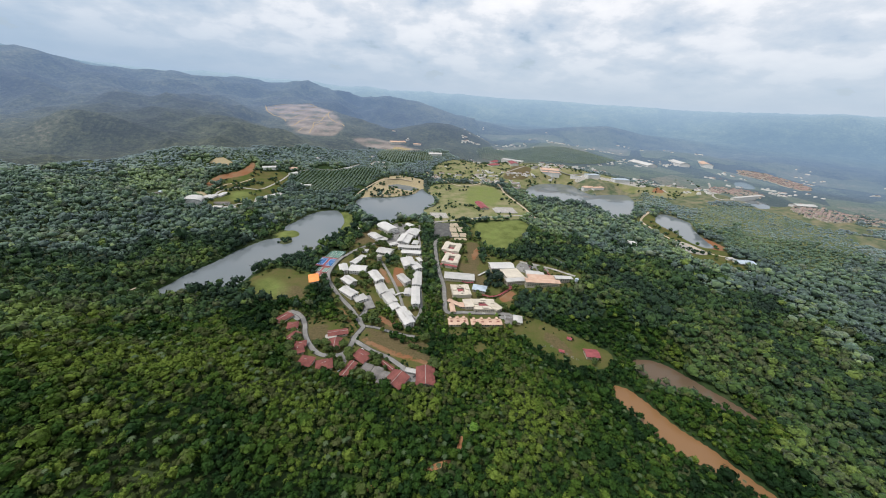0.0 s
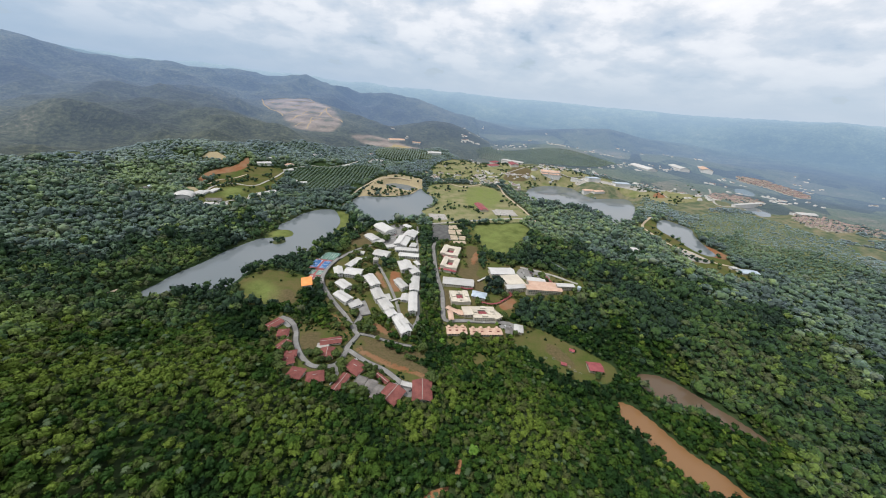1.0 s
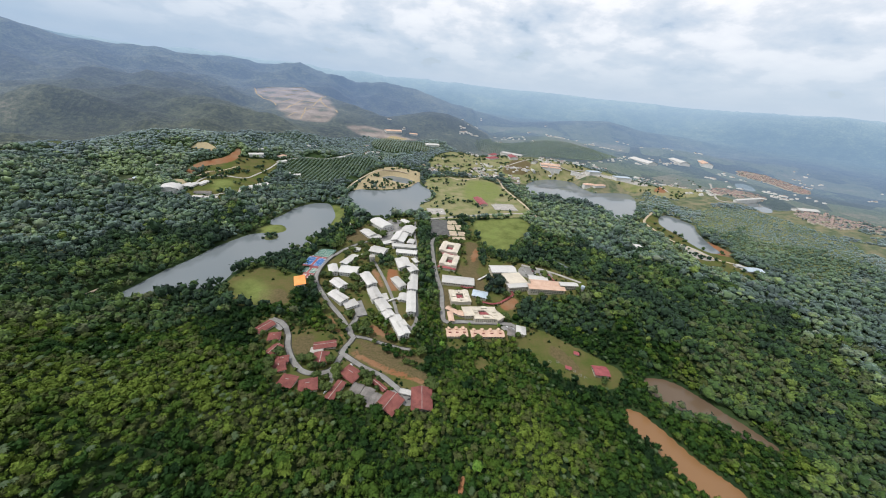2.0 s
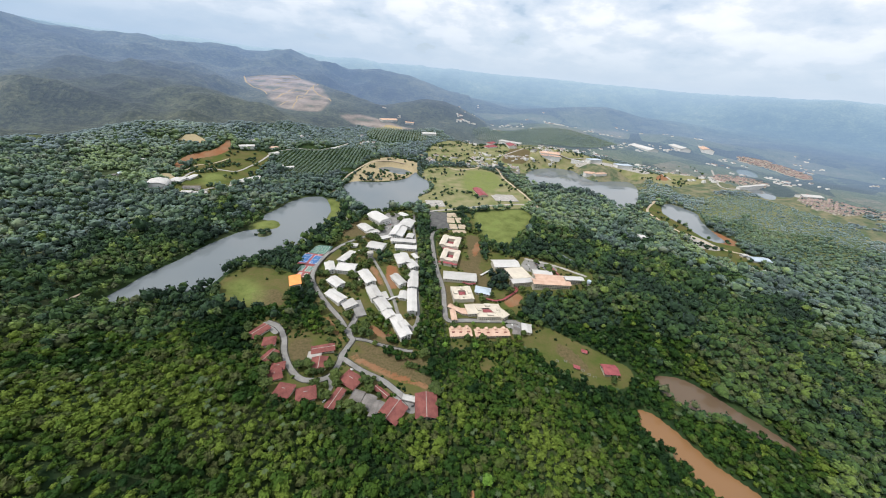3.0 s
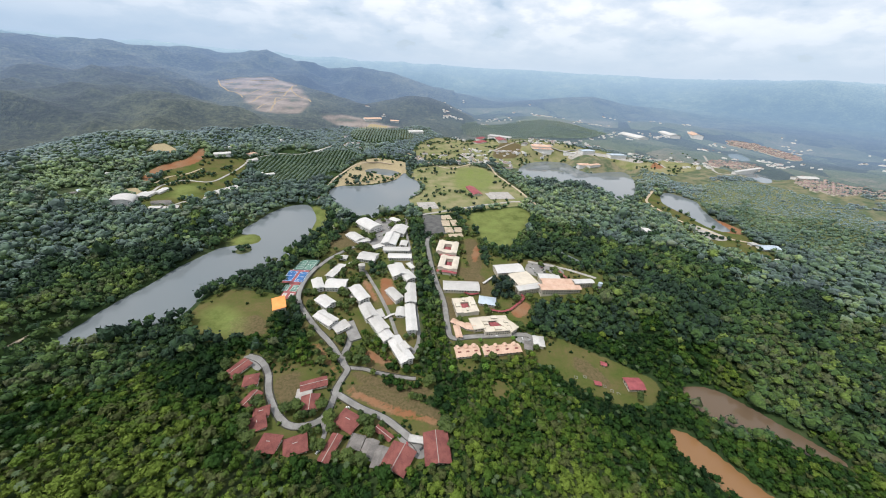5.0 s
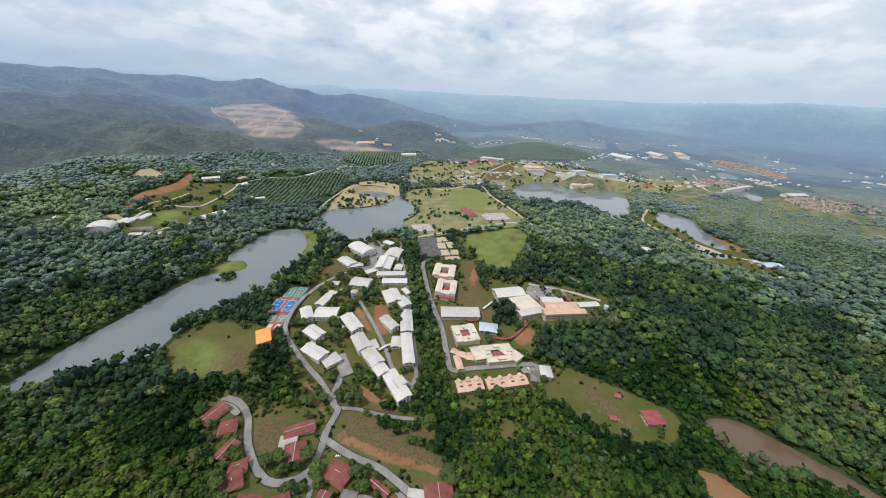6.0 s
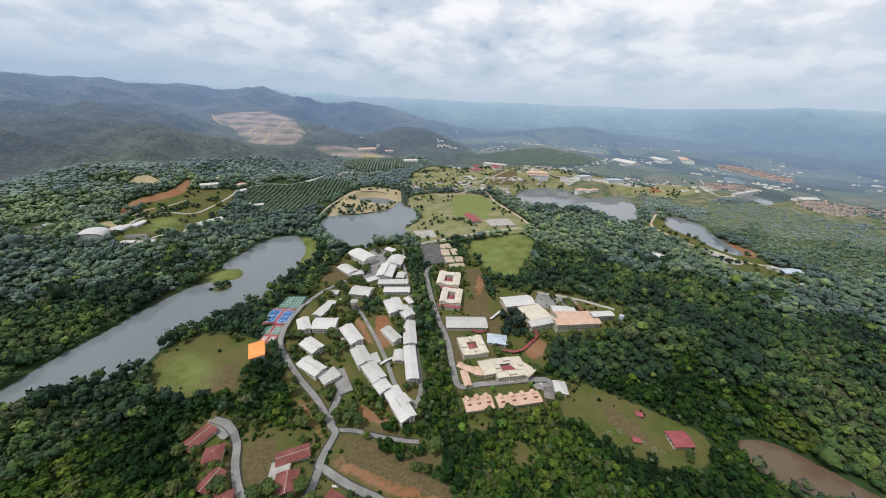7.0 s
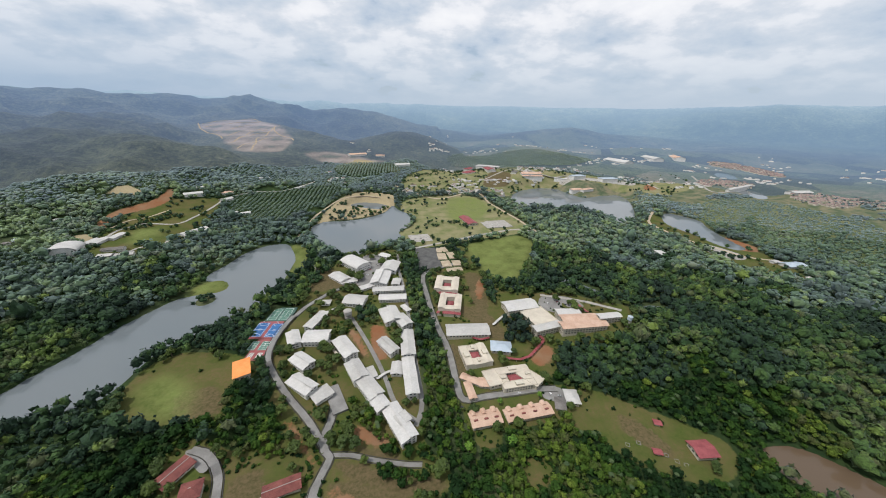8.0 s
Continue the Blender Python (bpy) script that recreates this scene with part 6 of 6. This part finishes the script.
def woods():
    rng = np.random.default_rng(11)
    near = [crown_proto(rng, 46, 1, 0.28, rng.uniform(0.75, 1.15), 8) for _ in range(16)]
    mid = [crown_proto(rng, 24, 1, 0.32, rng.uniform(0.75, 1.1), 7) for _ in range(10)]
    plain = [crown_proto(rng, 14, 1, 0.36) for _ in range(8)]
    far = [crown_proto(rng, 0, 1) for _ in range(6)]
    ix, iy = -323 + rng.normal(0, 6, 14), 645 + rng.normal(0, 6, 14)
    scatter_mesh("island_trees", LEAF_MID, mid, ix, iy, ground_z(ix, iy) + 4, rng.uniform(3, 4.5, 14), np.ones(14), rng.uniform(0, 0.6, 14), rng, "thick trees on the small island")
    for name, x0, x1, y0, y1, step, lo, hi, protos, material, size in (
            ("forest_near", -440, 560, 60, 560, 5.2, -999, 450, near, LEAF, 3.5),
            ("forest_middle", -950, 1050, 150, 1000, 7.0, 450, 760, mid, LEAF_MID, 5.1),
            ("forest_valley", -1400, 1450, 250, 1420, 8.6, 760, 1250, plain, LEAF_HAZY, 5.6),
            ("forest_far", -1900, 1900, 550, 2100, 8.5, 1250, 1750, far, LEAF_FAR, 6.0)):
        x, y = grid_points(x0, x1, y0, y1, step, rng)
        d = np.hypot(x, y - 60) + 150 * rough_noise(x / 45, y / 45, 3) * (np.hypot(x, y - 60) < 2000)
        ok = (d >= lo) & (d < hi) & (far_side(x, y) < 8) & (y > np.abs(x) * 0.52 - 75)
        x, y = x[ok], y[ok]
        palm = np.full(x.shape, 60.0)
        for a in PALMS + TOWNS + YARDS + BARE:
            palm = np.minimum(palm, inside(x, y, a))
        ok = wooded(x, y, rng) & clear_of_things(x, y, 3.0) & (palm > 0)
        x, y = x[ok], y[ok]
        z = ground_z(x, y)
        low = inside(x, y, SCRUB) < 0
        big = rough_noise(x / 40, y / 40, 2)
        r = size * (0.66 + 0.85 * rng.random(len(x)) ** 2.5 + 0.35 * np.clip(big + 0.2, 0, 1))
        r = np.where(rng.random(len(x)) < 0.06, r * 1.5, r)
        r = np.where(low, r * 0.72, r) * np.clip((2300 - np.hypot(x, y)) / 600, 0.6, 1)
        tint = 0.22 * rng.normal(size=len(x)) + 0.40 + 0.9 * rough_noise(x / 60 + 9, y / 60, 3) + 0.8 * rough_noise(x / 260, y / 260 + 4, 2)
        tint = np.where(low, 0.5 * tint + 0.42, tint)
        tint = np.where(rng.random(len(x)) < 0.03, 1.3, tint)
        rest = rng.uniform(0.0, 0.28, len(x)) if protos is far else rng.uniform(0.6, 1.5, len(x))
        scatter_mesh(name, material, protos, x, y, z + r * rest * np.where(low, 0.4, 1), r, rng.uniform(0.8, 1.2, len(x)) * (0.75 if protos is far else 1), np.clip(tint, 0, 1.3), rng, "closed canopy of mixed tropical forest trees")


woods()


def palm_rows():
    rng = np.random.default_rng(3)
    protos = [crown_proto(rng, 8, 1, 0.5, 0.6) for _ in range(4)]
    for a, material, label in zip(PALMS, (LEAF_PALM, LEAF_PALM_FAR, LEAF_PALM_FAR), ("dark oil palms planted in even rows", "pale oil palms planted in even rows", "pale oil palms planted in even rows")):
        p = np.array(a, float)
        x, y = grid_points(p[:, 0].min(), p[:, 0].max(), p[:, 1].min(), p[:, 1].max(), 11.0, rng, 0.08)
        ok = (inside(x, y, a) < -2) & clear_of_things(x, y, 3.0)
        x, y = x[ok], y[ok]
        r = rng.uniform(4.0, 4.9, len(x))
        scatter_mesh("palm_plantation", material, protos, x, y, ground_z(x, y) + 5, r, np.ones(len(x)), rng.uniform(0, 0.8, len(x)), rng, label)


palm_rows()


def frond_crown(rng):
    """Arching fronds round one point."""
    verts, faces = [], []
    for i in range(11):
        a = i * 2 * math.pi / 11 + rng.uniform(-0.2, 0.2)
        c, sn, i0 = math.cos(a), math.sin(a), len(verts)
        for d, z, w in ((0.05, 0.0, 0.06), (0.5, 0.28, 0.17), (1.0, -0.05, 0.04)):
            verts += [(c * d - sn * w, sn * d + c * w, z), (c * d + sn * w, sn * d - c * w, z)]
        faces += [(i0, i0 + 1, i0 + 3, i0 + 2), (i0 + 2, i0 + 3, i0 + 5, i0 + 4)]
    return np.array(verts), np.array(faces)


def wild_palms():
    rng = np.random.default_rng(44)
    x, y = rng.uniform(-420, 500, 4200), rng.uniform(90, 480, 4200)
    ok = (np.hypot(x, y - 60) < 450) & (rough_noise(x / 50 + 4, y / 50, 2) > 0.0) & wooded(x, y, rng) & clear_of_things(x, y, 3)
    x, y = x[ok][:300], y[ok][:300]
    n = len(x)
    scatter_mesh("forest_palms", LEAF_FROND, [frond_crown(rng) for _ in range(5)], x, y, ground_z(x, y) + rng.uniform(8.5, 11.5, n), rng.uniform(1.9, 3.1, n), np.ones(n), rng.uniform(0, 1, n), rng, "pale wild palms standing in the forest canopy")


wild_palms()


# ---- single trees on the open grounds ----
LEAF_TREE = surface("tree_foliage", (0.026, 0.052, 0.013), (0.085, 0.122, 0.024), 0.05, 0.65, fine=1.5, spec=0.25, random_by="object", speck=0.6)


def tree(rng, height, r, leaf=None):
    """A tapered trunk with limbs, and a crown of leaf clumps."""
    top = new("tree")
    bm = bmesh.new()
    bmesh.ops.create_cone(bm, cap_ends=True, segments=7, radius1=0.045 * height, radius2=0.02 * height, depth=height * 0.62, matrix=Matrix.Translation((0, 0, height * 0.31 - 0.4)))
    for i in range(4):
        a = i * 1.6 + rng.uniform(0, 0.8)
        lean = pose(0, 0, height * rng.uniform(0.36, 0.5), 0, rng.uniform(35, 55), math.degrees(a))
        bmesh.ops.create_cone(bm, cap_ends=True, segments=5, radius1=0.016 * height, radius2=0.006 * height, depth=r, matrix=lean @ Matrix.Translation((0, 0, r * 0.5)))
    part("trunk", bm, BARK, top)
    verts, faces, base = [], [], 0
    for i in range(5):
        pv, pf = crown_proto(rng, 40, 1, 0.36)
        k = r * (0.62 if i else 0.72)
        a = i * 2 * math.pi / 4 + rng.uniform(0, 0.6)
        off = np.array([math.cos(a) * r * 0.45, math.sin(a) * r * 0.45, height - r * rng.uniform(0.8, 1.15)]) if i else np.array([0, 0, height - r * 0.6])
        verts.append(pv * k + off)
        faces += [[int(q) + base for q in (f[:3] if f[2] == f[3] else f)] for f in pf]
        base += len(pv)
    me = bpy.data.meshes.new("crown")
    me.from_pydata(np.vstack(verts).tolist(), [], faces)
    me.materials.append(leaf or LEAF_TREE)
    new("crown", me).parent = top
    return top


def plant_trees():
    rng = np.random.default_rng(21)
    kinds = [tree(rng, h, r) for h, r in ((10, 4.4), (12, 5.6), (8, 3.3), (13, 6.2), (9, 4.0))]
    labels = ["leafy green tree on the open grounds", "tall broad-crowned tree on the open grounds", "small round tree on the open grounds", "large spreading tree on the open grounds", "bushy tree on the open grounds"]
    areas = [(CAMPUS_WEST, 128), (CAMPUS_EAST, 88), (HOUSES, 72), (HUT_MEADOW, 4), (LEFT_PITCH, 6)]
    used = [False] * len(kinds)
    for a, count in areas:
        p = np.array(a, float)
        x, y = rng.uniform(p[:, 0].min(), p[:, 0].max(), 6000), rng.uniform(p[:, 1].min(), p[:, 1].max(), 6000)
        d = inside(x, y, a)
        clump = rough_noise(x / 30, y / 30, 2)
        ok = (d < 2) & clear_of_things(x, y, 2.5) & ((clump > 0.02) | (d > -8))
        for g in GROVES + LUSH[:4] + TOWNS + EARTH_CAMPUS + DRY_CAMPUS:
            ok &= inside(x, y, g) > 2
        x, y = x[ok], y[ok]
        taken = []
        for px, py in zip(x, y):
            if len(taken) >= count:
                break
            if all((px - qx) ** 2 + (py - qy) ** 2 > 16 for qx, qy in taken):
                taken.append((px, py))
        for px, py in taken:
            k = int(rng.integers(len(kinds)))
            m = pose(px, py, one_z(px, py) - 0.2, 0, 0, rng.uniform(0, 360))
            if used[k]:
                ob = copy_thing(kinds[k], m)
            else:
                ob, used[k] = kinds[k], True
                ob.matrix_basis = m
            tagged(ob, labels[k], "tree", "trees on the open grounds")


plant_trees()
bright = tree(np.random.default_rng(5), 15, 5.2, LEAF_LIME)
for i, (px, py) in enumerate([(51, 213)] + [(65, 429), (23, 383), (63, 384), (110, 433)]):
    m = pose(px, py, one_z(px, py), 0, 0, 70 * i) @ Matrix.Scale((1.0, 0.6, 0.8, 0.9, 0.6)[i], 4)
    if i:
        ob = copy_thing(bright, m)
        ob.matrix_basis = m
    else:
        ob = bright
        ob.matrix_basis = m
    tagged(ob, "bright lime-green tree standing out from darker woods", "tree", "lime-green trees")


def scattered(name, areas, material, protos, size, rng, label, clumping=0.05, category="trees", sink=0.7, near=3.0):
    xs, ys = [], []
    for a, count in areas:
        p = np.array(a, float)
        x, y = rng.uniform(p[:, 0].min(), p[:, 0].max(), count * 12), rng.uniform(p[:, 1].min(), p[:, 1].max(), count * 12)
        d = inside(x, y, a)
        ok = (d < 1) & ((rough_noise(x / 28 + 5, y / 28, 2) > clumping) | (d > -6)) & clear_of_things(x, y, near)
        for g in LUSH[:4] + EARTH_CAMPUS + DRY_CAMPUS + [RED_CUT]:
            ok &= inside(x, y, g) > 1
        xs.append(x[ok][:count]), ys.append(y[ok][:count])
    x, y = np.concatenate(xs), np.concatenate(ys)
    r = size * rng.uniform(0.6, 1.35, len(x))
    scatter_mesh(name, material, protos, x, y, ground_z(x, y) + r * sink, r, rng.uniform(0.8, 1.2, len(x)), np.clip(rng.normal(0.35, 0.3, len(x)), 0, 1), rng, label, category)


def lesser_plants():
    rng = np.random.default_rng(33)
    mid, small = [crown_proto(rng, 24, 1, 0.36) for _ in range(6)], [crown_proto(rng, 20, 1, 0.42) for _ in range(5)]
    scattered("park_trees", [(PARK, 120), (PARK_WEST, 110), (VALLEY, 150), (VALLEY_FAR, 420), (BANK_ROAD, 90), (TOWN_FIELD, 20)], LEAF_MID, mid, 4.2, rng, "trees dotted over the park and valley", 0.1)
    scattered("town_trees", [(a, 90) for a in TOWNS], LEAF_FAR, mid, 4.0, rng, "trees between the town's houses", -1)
    scattered("shrubs", [(CAMPUS_WEST, 260), (CAMPUS_EAST, 200), (HOUSES, 170), (HUT_MEADOW, 12), (LEFT_PITCH, 5), (DAM_MEADOW, 25), (BACK_LAWN, 14)], LEAF, small, 2.0, rng, "low shrubs and hedges on the grounds", 0.02, "shrubs", 0.35, 1.2)


lesser_plants()


# ---- small things ----
DRAIN = surface("stained_drain_concrete", (0.035, 0.034, 0.030), (0.07, 0.066, 0.058), 0.3, 0.9, speck=0.3)


def offset_line(points, off):
    p = np.array(points, float)
    t = np.gradient(p, axis=0)
    t /= np.maximum(np.hypot(t[:, 0], t[:, 1]), 1e-6)[:, None]
    return (p + np.stack([-t[:, 1], t[:, 0]], 1) * off).tolist()


for name, width, _, points in ROADS:
    if name in ("road_west", "road_down", "road_houses", "road_up", "road_avenue", "road_spur"):
        for sgn in (-1, 1):
            ribbon("trim_drain", offset_line(points, sgn * (width / 2 + 0.9)), 0.8, DRAIN, 0.32, "dark open drain beside the road")

TYRE = surface("tyre_rubber", (0.015, 0.015, 0.015), (0.03, 0.03, 0.03), 1.0, 0.8)
CAR_PAINTS = [surface("car_paint_" + n, c, c, 1.0, 0.3, spec=0.6, speck=0.03) for n, c in (("white", (0.65, 0.65, 0.64)), ("silver", (0.35, 0.36, 0.37)), ("dark", (0.03, 0.03, 0.035)), ("red", (0.30, 0.03, 0.03)))]


def car(x, y, turn, paint, label):
    top = tagged(new("parked_car"), label, "car", "parked cars")
    top.matrix_basis = pose(x, y, one_z(x, y) + 0.35, 0, 0, turn)
    bm = bmesh.new()
    prof = [(-2.1, 0.35), (-2.15, 0.85), (-1.2, 0.95), (1.0, 0.95), (2.1, 0.80), (2.15, 0.35)]
    a, b = [bm.verts.new((u, -0.85, z)) for u, z in prof], [bm.verts.new((u, 0.85, z)) for u, z in prof]
    bm.faces.new(a), bm.faces.new(b[::-1])
    for i in range(len(prof)):
        k = (i + 1) % len(prof)
        bm.faces.new((a[k], a[i], b[i], b[k]))
    bmesh.ops.recalc_face_normals(bm, faces=bm.faces[:])
    part("body", bm, paint, top)
    bm = bmesh.new()
    prof = [(-1.7, 0.94), (-1.2, 1.42), (0.35, 1.42), (1.05, 0.94)]
    a, b = [bm.verts.new((u, -0.74, z)) for u, z in prof], [bm.verts.new((u, 0.74, z)) for u, z in prof]
    bm.faces.new(a), bm.faces.new(b[::-1])
    for i in range(4):
        k = (i + 1) % 4
        bm.faces.new((a[k], a[i], b[i], b[k]))
    bmesh.ops.recalc_face_normals(bm, faces=bm.faces[:])
    part("window_band", bm, GLASS, top, "dark car windows")
    bm = bmesh.new()
    box(bm, -1.2, -0.7, 1.43, 0.35, 0.7, 1.48)
    part("car_roof", bm, paint, top)
    for u in (-1.3, 1.3):
        for v in (-0.8, 0.8):
            bm = bmesh.new()
            bmesh.ops.create_cone(bm, cap_ends=True, segments=12, radius1=0.33, radius2=0.33, depth=0.22, matrix=pose(u, v, 0.33, 90))
            wheel = part("wheel", bm, TYRE, top)
            bm = bmesh.new()
            bmesh.ops.create_cone(bm, cap_ends=True, segments=10, radius1=0.19, radius2=0.19, depth=0.25, matrix=pose(u, v, 0.33, 90))
            part("hub_cap", bm, CAR_PAINTS[1], wheel, "silver hub cap")


LOT = [(90, 441), (34, 425), (26, 429), (50, 421), (125, 437), (134, 434), (-78, 745), (-90, 728), (-93, 707), (-63, 681), (212, 583), (203, 592), (188, 591), (-1, 873), (12, 876), (25, 879), (202, 968), (217, 968), (232, 968), (247, 966)] + [(-128, 348), (-134, 356), (-14, 292), (-27, 297), (-88, 338), (-104, 289)]
for i, (px, py) in enumerate(LOT):
    paint = i % len(CAR_PAINTS) if i % 3 else 0
    car(px, py, (i * 67) % 180, CAR_PAINTS[paint], ("white", "silver grey", "dark", "dull red")[paint] + " car parked in the open")

for i, (px, py) in enumerate([(175, 377), (187, 378), (206, 365), (212, 359), (218, 355)]):
    top = tagged(new("ground_frame"), "square pale concrete frame sunk in the meadow", "paving", "frames in the meadow")
    top.matrix_basis = pose(px, py, one_z(px, py), 0, 0, -25)
    for u, v, a, b in ((0, -1.7, 1.8, 0.15), (0, 1.7, 1.8, 0.15), (-1.65, 0, 0.15, 1.53), (1.65, 0, 0.15, 1.53)):
        bm = bmesh.new()
        box(bm, u - a, v - b, -0.5, u + a, v + b, 0.35)
        part("kerb", bm, ASPHALT, top)
